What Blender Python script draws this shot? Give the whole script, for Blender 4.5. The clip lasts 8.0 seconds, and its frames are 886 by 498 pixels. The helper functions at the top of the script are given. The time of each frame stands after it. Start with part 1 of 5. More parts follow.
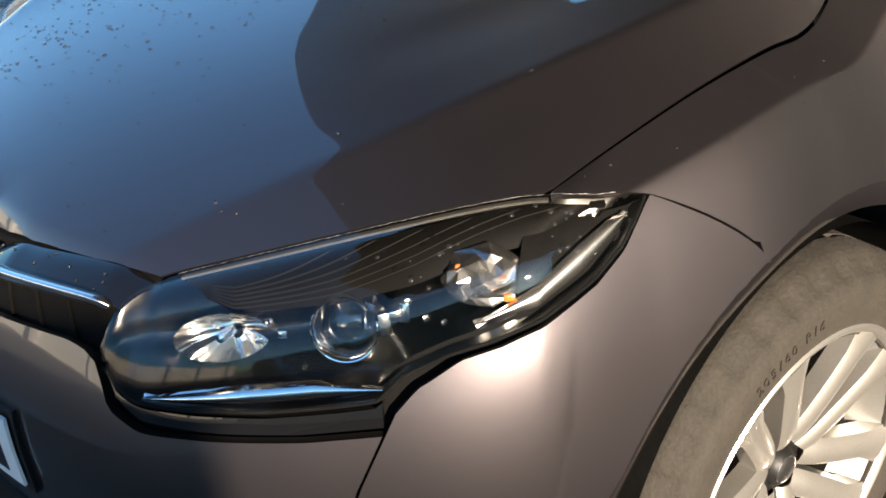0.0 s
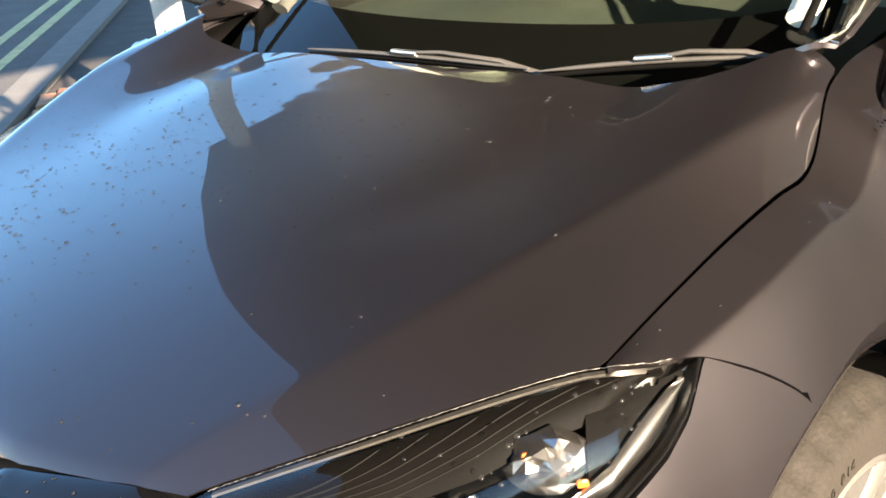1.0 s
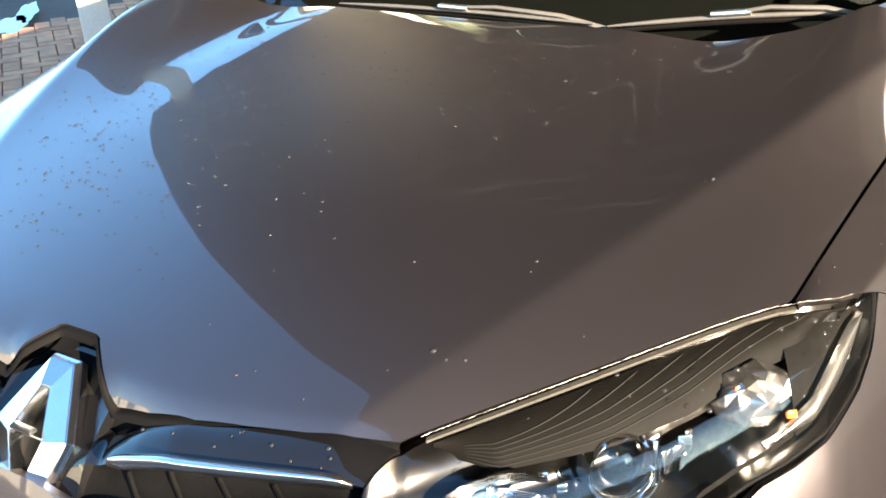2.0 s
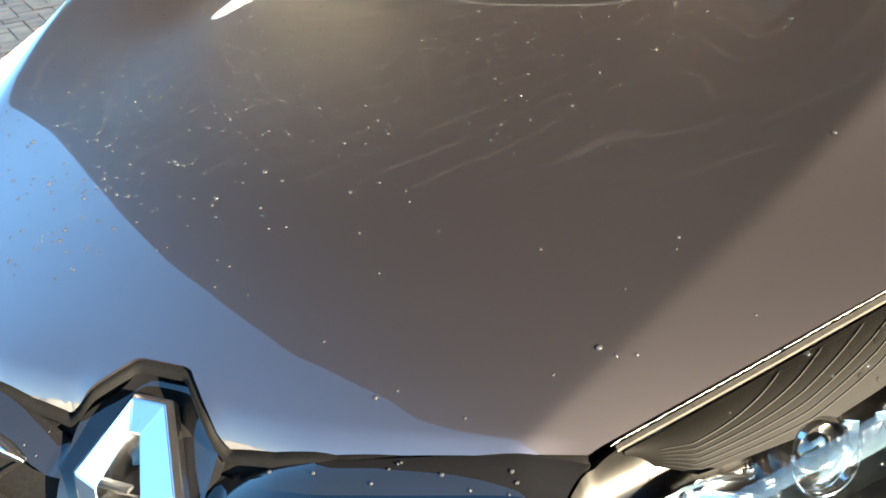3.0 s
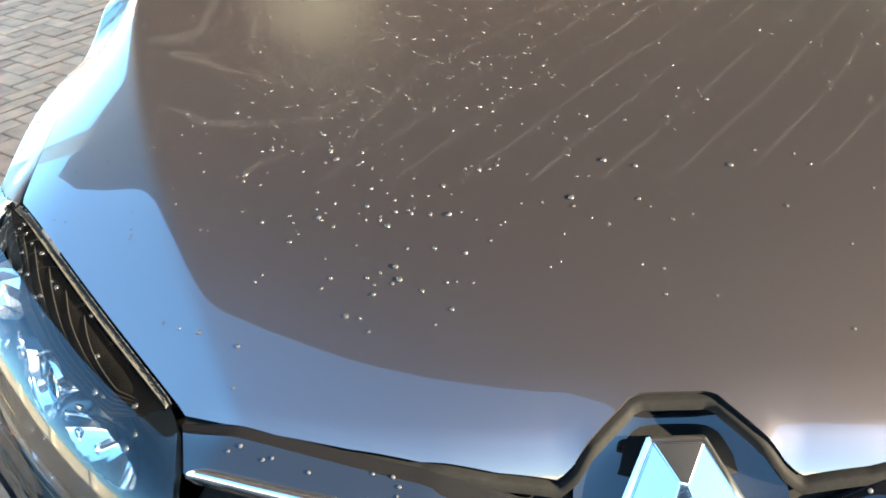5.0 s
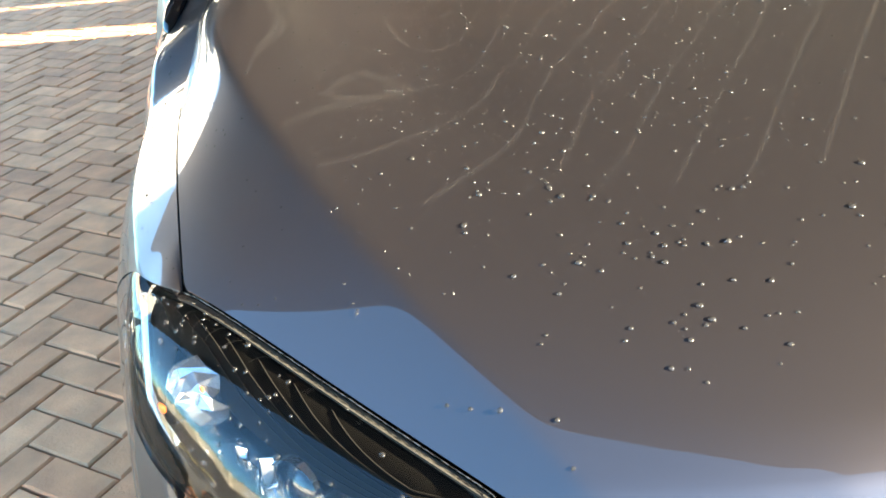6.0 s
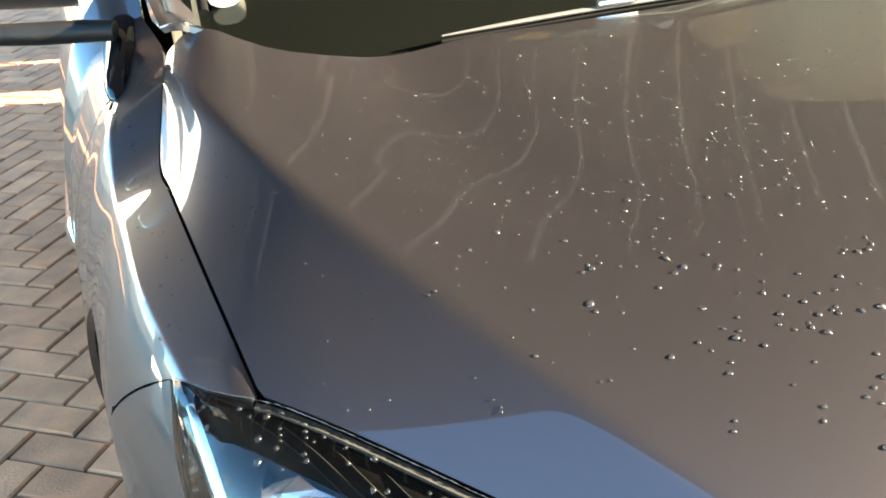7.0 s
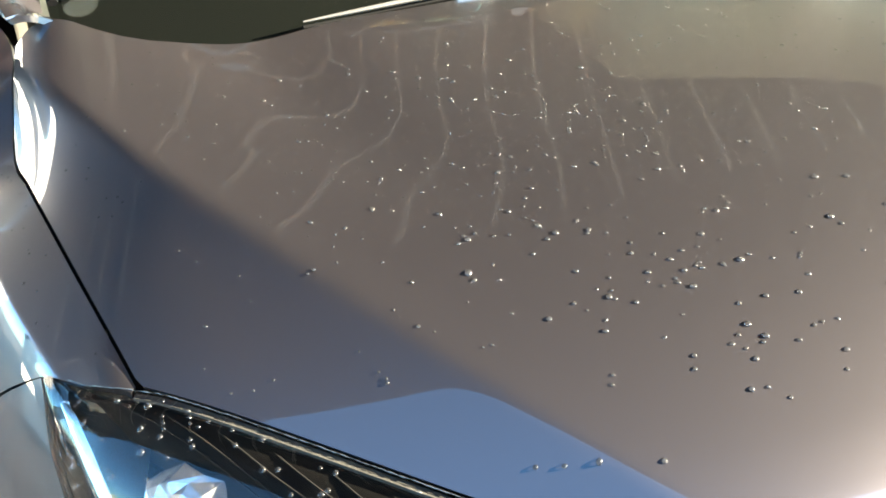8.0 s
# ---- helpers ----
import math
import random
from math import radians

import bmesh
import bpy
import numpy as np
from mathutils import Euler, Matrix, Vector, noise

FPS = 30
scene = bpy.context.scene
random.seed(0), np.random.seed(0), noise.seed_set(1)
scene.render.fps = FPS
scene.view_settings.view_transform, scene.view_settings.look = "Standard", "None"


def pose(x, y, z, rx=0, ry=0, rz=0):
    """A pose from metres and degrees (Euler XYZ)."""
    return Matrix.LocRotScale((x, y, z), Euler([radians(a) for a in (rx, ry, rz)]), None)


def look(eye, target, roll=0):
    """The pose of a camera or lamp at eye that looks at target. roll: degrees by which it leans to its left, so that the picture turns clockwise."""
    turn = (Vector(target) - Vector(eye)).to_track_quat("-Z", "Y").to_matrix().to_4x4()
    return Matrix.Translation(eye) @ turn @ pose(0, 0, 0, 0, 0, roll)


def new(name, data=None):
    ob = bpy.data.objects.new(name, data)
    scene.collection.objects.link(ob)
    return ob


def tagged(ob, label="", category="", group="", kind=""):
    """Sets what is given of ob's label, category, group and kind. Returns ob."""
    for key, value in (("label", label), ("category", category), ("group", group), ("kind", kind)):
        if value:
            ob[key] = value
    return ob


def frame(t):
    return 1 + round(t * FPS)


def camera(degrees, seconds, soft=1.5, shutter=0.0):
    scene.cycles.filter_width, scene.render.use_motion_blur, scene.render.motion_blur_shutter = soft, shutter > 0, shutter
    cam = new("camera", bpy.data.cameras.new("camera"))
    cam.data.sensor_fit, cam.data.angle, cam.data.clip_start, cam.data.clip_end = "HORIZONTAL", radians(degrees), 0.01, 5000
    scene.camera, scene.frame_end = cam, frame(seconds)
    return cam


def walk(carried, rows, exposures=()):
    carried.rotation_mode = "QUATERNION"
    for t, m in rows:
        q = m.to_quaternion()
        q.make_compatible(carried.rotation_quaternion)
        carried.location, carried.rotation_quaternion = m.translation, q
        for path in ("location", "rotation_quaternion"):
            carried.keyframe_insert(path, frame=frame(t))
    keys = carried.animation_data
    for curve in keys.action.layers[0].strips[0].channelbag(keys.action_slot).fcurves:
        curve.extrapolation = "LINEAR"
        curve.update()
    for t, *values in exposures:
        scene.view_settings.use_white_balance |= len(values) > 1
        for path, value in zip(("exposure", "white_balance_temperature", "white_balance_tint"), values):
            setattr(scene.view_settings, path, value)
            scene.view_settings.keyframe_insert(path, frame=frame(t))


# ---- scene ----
# A grey car parked nose-out beside a carport, with the camera carried round its bonnet.
# x: to the car's own left, y: from the nose towards the tail, z: up.

# ---------------------------------------------------------------- camera
cam = camera(47.76, 8.0, soft=1.7)
walk(cam, [
    (0, pose(1.323, -0.248, 1.376, 60.03, 4.88, 47.68)),
    (0.5, pose(1.264, -0.282, 1.416, 66.55, 3.16, 43.67)),
    (1, pose(1.143, -0.305, 1.420, 66.11, 5.94, 39.01)),
    (1.2, pose(1.091, -0.334, 1.417, 65.73, 5.86, 38.42)),
    (2.3, pose(0.804, -0.531, 1.417, 63.43, 3.24, 28.31)),
    (2.5, pose(0.752, -0.518, 1.414, 62.73, 3.68, 26.25)),
    (3, pose(0.586, -0.530, 1.405, 61.49, 4.26, 22.30)),
    (3.5, pose(0.409, -0.601, 1.386, 63.14, 5.09, 15.29)),
    (4, pose(0.251, -0.626, 1.403, 60.50, 3.96, 11.81)),
    (4.5, pose(0.094, -0.567, 1.376, 60.27, 5.64, 9.38)),
    (5, pose(-0.078, -0.548, 1.369, 60.55, 5.72, 4.79)),
    (5.2, pose(-0.180, -0.553, 1.371, 61.22, 6.51, 0.89)),
    (6.3, pose(-0.509, -0.389, 1.390, 60.16, 6.97, -7.77)),
    (6.5, pose(-0.555, -0.355, 1.377, 60.74, 5.41, -10.26)),
    (7, pose(-0.729, -0.284, 1.373, 63.21, 4.33, -18.59)),
    (7.5, pose(-0.788, -0.287, 1.381, 64.75, 4.78, -22.72)),
    (8, pose(-0.742, -0.293, 1.358, 62.53, 3.64, -26.72)),
], exposures=[(0, 2.0, 7800, 14), (0.5, 2.32, 8200, 15), (1.2, 3.02, 8400, 16), (2.3, 3.55, 8300, 12), (3.5, 4.28, 8300, 6), (5.0, 4.45, 8300, 6), (6.3, 4.28, 8500, 6), (7.5, 4.33, 8200, 5), (8, 4.45, 7700, 4)])

# ---------------------------------------------------------------- light
SUN_EL = 14.5
SUN_WAY = Vector((0.95, -0.32, 0)).normalized() * math.cos(radians(SUN_EL)) + Vector((0, 0, math.sin(radians(SUN_EL))))
world = bpy.data.worlds.new("sky")
scene.world = world
world.use_nodes = True
wn, wl = world.node_tree.nodes, world.node_tree.links
sky = wn.new("ShaderNodeTexSky")
sky.sky_type, sky.sun_disc = "NISHITA", False
sky.sun_elevation, sky.sun_rotation = radians(SUN_EL), math.atan2(SUN_WAY.x, SUN_WAY.y)
sky.altitude, sky.air_density, sky.dust_density, sky.ozone_density = 0, 1.0, 0.5, 6.0
# deep blue winter air, with an unseen cumulus bank added behind the yard for the wing's white reflection
deep_blue = wn.new("ShaderNodeVectorMath")
deep_blue.operation, deep_blue.inputs[1].default_value = "MULTIPLY", (0.70, 0.92, 0.93)
wl.new(sky.outputs[0], deep_blue.inputs[0])
way = wn.new("ShaderNodeTexCoord")
puffs = wn.new("ShaderNodeTexNoise")
puffs.inputs["Scale"].default_value, puffs.inputs["Detail"].default_value, puffs.inputs["Roughness"].default_value = 3.2, 7, 0.55
wl.new(way.outputs["Generated"], puffs.inputs["Vector"])
toward = wn.new("ShaderNodeVectorMath")
toward.operation = "DOT_PRODUCT"
toward.inputs[1].default_value = (-0.459, 0.863, 0.208)
wl.new(way.outputs["Generated"], toward.inputs[0])
bank = wn.new("ShaderNodeMapRange")
bank.inputs["From Min"].default_value, bank.inputs["From Max"].default_value = 0.962, 0.986
bank.inputs["To Min"].default_value, bank.inputs["To Max"].default_value = -0.12, 0.34
wl.new(toward.outputs["Value"], bank.inputs["Value"])
heap = wn.new("ShaderNodeMath")
heap.operation = "ADD"
wl.new(puffs.outputs["Fac"], heap.inputs[0])
wl.new(bank.outputs["Result"], heap.inputs[1])
cover = wn.new("ShaderNodeMapRange")
cover.interpolation_type = "SMOOTHSTEP"
cover.inputs["From Min"].default_value, cover.inputs["From Max"].default_value = 0.56, 0.74
wl.new(heap.outputs[0], cover.inputs["Value"])
clouded = wn.new("ShaderNodeMix")
clouded.data_type = "RGBA"
wl.new(cover.outputs["Result"], clouded.inputs["Factor"])
wl.new(deep_blue.outputs["Vector"], clouded.inputs["A"])
clouded.inputs["B"].default_value = (4.8, 4.7, 4.6, 1)
wl.new(clouded.outputs["Result"], wn["Background"].inputs[0])
wn["Background"].inputs[1].default_value = 0.104
sun = new("sun", bpy.data.lights.new("sun", "SUN"))
sun.data.energy, sun.data.angle, sun.data.color = 5.0, radians(0.53), (1.0, 0.935, 0.84)
sun.matrix_world = look(SUN_WAY * 20, (0, 0, 0))


# ---------------------------------------------------------------- materials
def mat(name, color, rough=0.5, metal=0.0, **more):
    """Principled material; more: vary, scale, bump, bscale, coat, coat_rough, coat_ior, spec, ior."""
    m = bpy.data.materials.new(name)
    m.use_nodes = True
    nt = m.node_tree
    b = nt.nodes["Principled BSDF"]
    b.inputs["Base Color"].default_value = (*color, 1)
    b.inputs["Roughness"].default_value = rough
    b.inputs["Metallic"].default_value = metal
    if "coat" in more:
        b.inputs["Coat Weight"].default_value = more["coat"]
        b.inputs["Coat Roughness"].default_value = more.get("coat_rough", 0.02)
        b.inputs["Coat IOR"].default_value = more.get("coat_ior", 1.5)
    if "spec" in more:
        b.inputs["Specular IOR Level"].default_value = more["spec"]
    if "ior" in more:
        b.inputs["IOR"].default_value = more["ior"]
    tc = nt.nodes.new("ShaderNodeTexCoord")
    if "vary" in more:
        n1 = nt.nodes.new("ShaderNodeTexNoise")
        n1.inputs["Scale"].default_value, n1.inputs["Detail"].default_value = more.get("scale", 3.0), 6
        n2 = nt.nodes.new("ShaderNodeTexNoise")
        n2.inputs["Scale"].default_value, n2.inputs["Detail"].default_value = more.get("scale", 3.0) * 14, 3
        add = nt.nodes.new("ShaderNodeMath")
        add.operation = "ADD"
        ramp = nt.nodes.new("ShaderNodeValToRGB")
        k = more["vary"]
        ramp.color_ramp.elements[0].position, ramp.color_ramp.elements[1].position = 0.35, 0.65
        ramp.color_ramp.elements[0].color = (*[c * (1 - k) for c in color], 1)
        ramp.color_ramp.elements[1].color = (*[min(1, c * (1 + k)) for c in color], 1)
        half = nt.nodes.new("ShaderNodeMath")
        half.operation, half.inputs[1].default_value = "MULTIPLY", 0.5
        for n in (n1, n2):
            nt.links.new(tc.outputs["Object"], n.inputs["Vector"])
        nt.links.new(n1.outputs["Fac"], add.inputs[0])
        nt.links.new(n2.outputs["Fac"], add.inputs[1])
        nt.links.new(add.outputs[0], half.inputs[0])
        nt.links.new(half.outputs[0], ramp.inputs["Fac"])
        nt.links.new(ramp.outputs["Color"], b.inputs["Base Color"])
    if "bump" in more:
        nb = nt.nodes.new("ShaderNodeTexNoise")
        nb.inputs["Scale"].default_value, nb.inputs["Detail"].default_value = more.get("bscale", 80), 5
        bp = nt.nodes.new("ShaderNodeBump")
        bp.inputs["Strength"].default_value, bp.inputs["Distance"].default_value = more["bump"], 0.004
        nt.links.new(tc.outputs["Object"], nb.inputs["Vector"])
        nt.links.new(nb.outputs["Fac"], bp.inputs["Height"])
        nt.links.new(bp.outputs["Normal"], b.inputs["Normal"])
    return m


def paint_material():
    """Warm grey metallic lacquer: flakes of differing tilt below a clear coat, with faint wash marks in the coat."""
    m = mat("grey_metallic_paint", (0.078, 0.069, 0.0735), 0.40, 0.938, coat=1.0, coat_rough=0.012, coat_ior=1.66)
    nt = m.node_tree
    b = nt.nodes["Principled BSDF"]
    tc = nt.nodes.new("ShaderNodeTexCoord")
    vor = nt.nodes.new("ShaderNodeTexVoronoi")
    vor.inputs["Scale"].default_value = 1800
    bp = nt.nodes.new("ShaderNodeBump")
    bp.inputs["Strength"].default_value, bp.inputs["Distance"].default_value = 0.10, 0.0004
    nt.links.new(tc.outputs["Object"], vor.inputs["Vector"])
    nt.links.new(vor.outputs["Color"], bp.inputs["Height"])
    nt.links.new(bp.outputs["Normal"], b.inputs["Normal"])
    film = nt.nodes.new("ShaderNodeTexNoise")
    film.inputs["Scale"].default_value, film.inputs["Detail"].default_value = 5, 6
    mr = nt.nodes.new("ShaderNodeMapRange")
    mr.inputs["From Min"].default_value, mr.inputs["From Max"].default_value = 0.45, 0.75
    mr.inputs["To Min"].default_value, mr.inputs["To Max"].default_value = 0.008, 0.035
    nt.links.new(tc.outputs["Object"], film.inputs["Vector"])
    nt.links.new(film.outputs["Fac"], mr.inputs["Value"])
    nt.links.new(mr.outputs["Result"], b.inputs["Coat Roughness"])
    # the pressed panels are not quite even
    wave = nt.nodes.new("ShaderNodeTexNoise")
    wave.inputs["Scale"].default_value, wave.inputs["Detail"].default_value = 6.5, 1.5
    wb = nt.nodes.new("ShaderNodeBump")
    wb.inputs["Strength"].default_value, wb.inputs["Distance"].default_value = 1.0, 0.0004
    nt.links.new(tc.outputs["Object"], wave.inputs["Vector"])
    nt.links.new(wave.outputs["Fac"], wb.inputs["Height"])
    nt.links.new(wb.outputs["Normal"], b.inputs["Coat Normal"])
    return m


def clear_material(name, tint, ior=1.5, dirt=0.0):
    """A clear pane: see-through with a Fresnel-driven gloss, and a little dried dirt."""
    m = bpy.data.materials.new(name)
    m.use_nodes = True
    nt = m.node_tree
    nt.nodes.remove(nt.nodes["Principled BSDF"])
    out = nt.nodes["Material Output"]
    tr = nt.nodes.new("ShaderNodeBsdfTransparent")
    tr.inputs[0].default_value = (*tint, 1)
    gl = nt.nodes.new("ShaderNodeBsdfGlossy")
    gl.inputs["Roughness"].default_value = 0.008
    fr = nt.nodes.new("ShaderNodeFresnel")
    fr.inputs["IOR"].default_value = ior
    mx = nt.nodes.new("ShaderNodeMixShader")
    nt.links.new(fr.outputs[0], mx.inputs[0])
    nt.links.new(tr.outputs[0], mx.inputs[1])
    nt.links.new(gl.outputs[0], mx.inputs[2])
    nt.links.new(mx.outputs[0], out.inputs["Surface"])
    return m


def water_material(name, glint_share):
    """A clear bead of water: see-through, with a Fresnel gloss that is strong on the far inner wall, and a pale diffuse
    share that stands in for light gathered in the drop.
    """
    m = bpy.data.materials.new(name)
    m.use_nodes = True
    nt = m.node_tree
    nt.nodes.remove(nt.nodes["Principled BSDF"])
    tr = nt.nodes.new("ShaderNodeBsdfTransparent")
    tl = nt.nodes.new("ShaderNodeBsdfDiffuse")
    tl.inputs["Color"].default_value = (0.95, 0.96, 1.0, 1)
    gl = nt.nodes.new("ShaderNodeBsdfGlossy")
    gl.inputs["Roughness"].default_value = 0.19
    fr = nt.nodes.new("ShaderNodeFresnel")
    fr.inputs["IOR"].default_value = 1.33
    body, mx = nt.nodes.new("ShaderNodeMixShader"), nt.nodes.new("ShaderNodeMixShader")
    body.inputs[0].default_value = glint_share
    nt.links.new(tr.outputs[0], body.inputs[1])
    nt.links.new(tl.outputs[0], body.inputs[2])
    nt.links.new(fr.outputs[0], mx.inputs[0])
    nt.links.new(body.outputs[0], mx.inputs[1])
    nt.links.new(gl.outputs[0], mx.inputs[2])
    nt.links.new(mx.outputs[0], nt.nodes["Material Output"].inputs["Surface"])
    return m


def paver_material():
    """Fired clay pavers, each of its own shade, with grain and worn grime."""
    m = mat("clay_paver", (0.27, 0.17, 0.125), 0.8, bump=0.5, bscale=140)
    nt = m.node_tree
    b = nt.nodes["Principled BSDF"]
    tc = nt.nodes.new("ShaderNodeTexCoord")
    info = nt.nodes.new("ShaderNodeObjectInfo")
    geo = nt.nodes.new("ShaderNodeNewGeometry")
    add = nt.nodes.new("ShaderNodeMath")
    add.operation = "ADD"
    fract = nt.nodes.new("ShaderNodeMath")
    fract.operation = "FRACT"
    ramp = nt.nodes.new("ShaderNodeValToRGB")
    ramp.color_ramp.elements[0].color, ramp.color_ramp.elements[1].color = (0.51, 0.200, 0.095, 1), (0.70, 0.308, 0.156, 1)
    e = ramp.color_ramp.elements.new(0.5)
    e.color = (0.61, 0.252, 0.121, 1)
    noi = nt.nodes.new("ShaderNodeTexNoise")
    noi.inputs["Scale"].default_value, noi.inputs["Detail"].default_value = 9, 8
    mr = nt.nodes.new("ShaderNodeMapRange")
    mr.inputs["From Min"].default_value, mr.inputs["From Max"].default_value = 0.3, 0.7
    mr.inputs["To Min"].default_value, mr.inputs["To Max"].default_value = 0.72, 1.15
    mul = nt.nodes.new("ShaderNodeVectorMath")
    mul.operation = "SCALE"
    nt.links.new(info.outputs["Random"], add.inputs[0])
    nt.links.new(geo.outputs["Random Per Island"], add.inputs[1])
    nt.links.new(add.outputs[0], fract.inputs[0])
    nt.links.new(fract.outputs[0], ramp.inputs["Fac"])
    nt.links.new(geo.outputs["Position"], noi.inputs["Vector"])
    nt.links.new(noi.outputs["Fac"], mr.inputs["Value"])
    nt.links.new(ramp.outputs["Color"], mul.inputs[0])
    nt.links.new(mr.outputs["Result"], mul.inputs["Scale"])
    nt.links.new(mul.outputs["Vector"], b.inputs["Base Color"])
    return m


PAINT = paint_material()
BLACK_GLOSS = mat("gloss_black_plastic", (0.004, 0.004, 0.0045), 0.02, ior=1.6)
BLACK_PLASTIC = mat("satin_black_plastic", (0.008, 0.008, 0.008), 0.45, spec=0.25, vary=0.3, scale=30, bump=0.15, bscale=500)
SEAL = mat("black_rubber", (0.0038, 0.0036, 0.0034), 0.8, spec=0.06, vary=0.3, scale=20)
CHROME = mat("chrome", (0.86, 0.86, 0.87), 0.05, 1.0, vary=0.06, scale=12)
SATIN_METAL = mat("satin_aluminium", (0.62, 0.61, 0.60), 0.28, 1.0, vary=0.06, scale=20)
ALLOY = mat("silver_wheel_paint", (0.40, 0.385, 0.36), 0.38, 0.8, coat=0.6, coat_rough=0.05, vary=0.06, scale=18)
TYRE = mat("dusty_tyre_rubber", (0.017, 0.0135, 0.0095), 0.85, vary=0.35, scale=14, bump=0.4, bscale=160)
LENS = clear_material("clear_lamp_lens", (0.97, 0.98, 0.98), 1.55)
GLASS = clear_material("green_tinted_glass", (0.74, 0.88, 0.74), 1.52)
LAMP_RIB = mat("dark_bezel_rib", (0.008, 0.0076, 0.007), 0.6, spec=0.08)
BRIGHT_STRIP = mat("bright_trim_metal", (0.86, 0.855, 0.84), 0.20, 1.0, vary=0.05, scale=30)
BADGE_METAL = mat("badge_chrome", (0.90, 0.90, 0.90), 0.13, 1.0, vary=0.05, scale=30)
POD_METAL = mat("crinkled_silver", (0.88, 0.86, 0.83), 0.24, 1.0, vary=0.1, scale=60)
RIM_GREY = mat("moulded_lens_rim", (0.040, 0.038, 0.034), 0.45, vary=0.3, scale=60, bump=0.2, bscale=300)
LIP_METAL = mat("dull_lip_metal", (0.13, 0.127, 0.12), 0.48, 0.9, vary=0.1, scale=40)
LAMP_GLASS = clear_material("projector_glass", (0.86, 0.90, 0.92), 1.9)
WIPER = mat("grey_wiper_plastic", (0.11, 0.104, 0.095), 0.38, 0.2, vary=0.12, scale=30)
PALE_TRIM = mat("pale_cabin_trim", (0.62, 0.63, 0.54), 0.8, vary=0.08, scale=14)
LAMP_DARK = mat("dark_lamp_bezel", (0.0028, 0.0026, 0.0023), 0.6, spec=0.05, vary=0.2, scale=25)
REFLECTOR = mat("vacuum_metal_reflector", (0.92, 0.91, 0.89), 0.10, 1.0)
DARK_CHROME = mat("dark_chrome_housing", (0.075, 0.073, 0.070), 0.20, 1.0, vary=0.08, scale=30)
AMBER = mat("amber_plastic", (0.50, 0.13, 0.03), 0.15, coat=0.5)
FRIT = mat("black_ceramic_band", (0.004, 0.004, 0.004), 0.3, spec=0.1)
DASH = mat("grey_green_dashboard_vinyl", (0.050, 0.056, 0.047), 0.6, vary=0.2, scale=20, bump=0.3, bscale=400)
CLOTH = mat("pale_seat_cloth", (0.60, 0.60, 0.51), 0.85, vary=0.12, scale=25, bump=0.3, bscale=300)
DARK_CLOTH = mat("dark_seat_cloth", (0.05, 0.05, 0.05), 0.9, vary=0.2, scale=25)
PLATE = mat("number_plate_face", (0.80, 0.80, 0.78), 0.35, vary=0.05, scale=30)
PLATE_INK = mat("number_plate_ink", (0.015, 0.015, 0.016), 0.4)
WATER = water_material("water", 0.011)
# dark colour under each drop, in place of the reflection lost below water
WET_BED = mat("wetted_paint", (0.030, 0.028, 0.028), 0.4, 0.5, spec=0.1)
PAVER = paver_material()
EARTH = mat("brown_tarmac_ground", (0.062, 0.053, 0.046), 0.95, vary=0.3, scale=0.4, bump=0.4, bscale=40)
ASPHALT = mat("worn_asphalt", (0.10, 0.092, 0.084), 0.9, vary=0.25, scale=2.5, bump=0.6, bscale=160)
YELLOW = mat("faded_yellow_road_paint", (0.62, 0.50, 0.22), 0.75, vary=0.25, scale=8, bump=0.3, bscale=90)
WHITE_POST = mat("white_post_paint", (0.78, 0.76, 0.70), 0.5, vary=0.07, scale=5, bump=0.1, bscale=60)
SOFFIT = mat("brown_soffit_board", (0.145, 0.121, 0.114), 0.6, vary=0.22, scale=2.5, bump=0.2, bscale=40)
BEAD = mat("pale_soffit_bead", (0.66, 0.62, 0.58), 0.6, vary=0.1, scale=8)
RENDER_WALL = mat("buff_wall_render", (0.46, 0.42, 0.32), 0.9, vary=0.12, scale=1.6, bump=0.4, bscale=60)
PALE_WALL = mat("pale_wall_render", (0.66, 0.62, 0.53), 0.9, vary=0.12, scale=1.2, bump=0.4, bscale=50)
ROOFING = mat("dark_roof_felt", (0.07, 0.07, 0.07), 0.9, vary=0.2, scale=3)
KERB = mat("concrete_kerb", (0.19, 0.178, 0.16), 0.9, vary=0.15, scale=6, bump=0.4, bscale=90)
WET = mat("standing_water", (0.03, 0.03, 0.03), 0.04, ior=1.33)


# ---------------------------------------------------------------- mesh tools
def mesh_of(name, verts, faces, smooth=True, angle=32):
    me = bpy.data.meshes.new(name)
    me.from_pydata([tuple(map(float, v)) for v in verts], [], faces)
    if smooth:
        me.polygons.foreach_set("use_smooth", [True] * len(me.polygons))
        me.set_sharp_from_angle(angle=radians(angle))
    me.validate()
    me.update()
    return me


def part(name, me, material, parent=None, label=""):
    ob = new(name, me)
    me.materials.append(material)
    if parent:
        ob.parent = parent
    return tagged(ob, label)


def thing(name, label, category, group="", kind="", at=(0, 0, 0)):
    ob = new(name)
    ob.location = at
    ob.empty_display_size = 0.05
    return tagged(ob, label, category, group, kind)


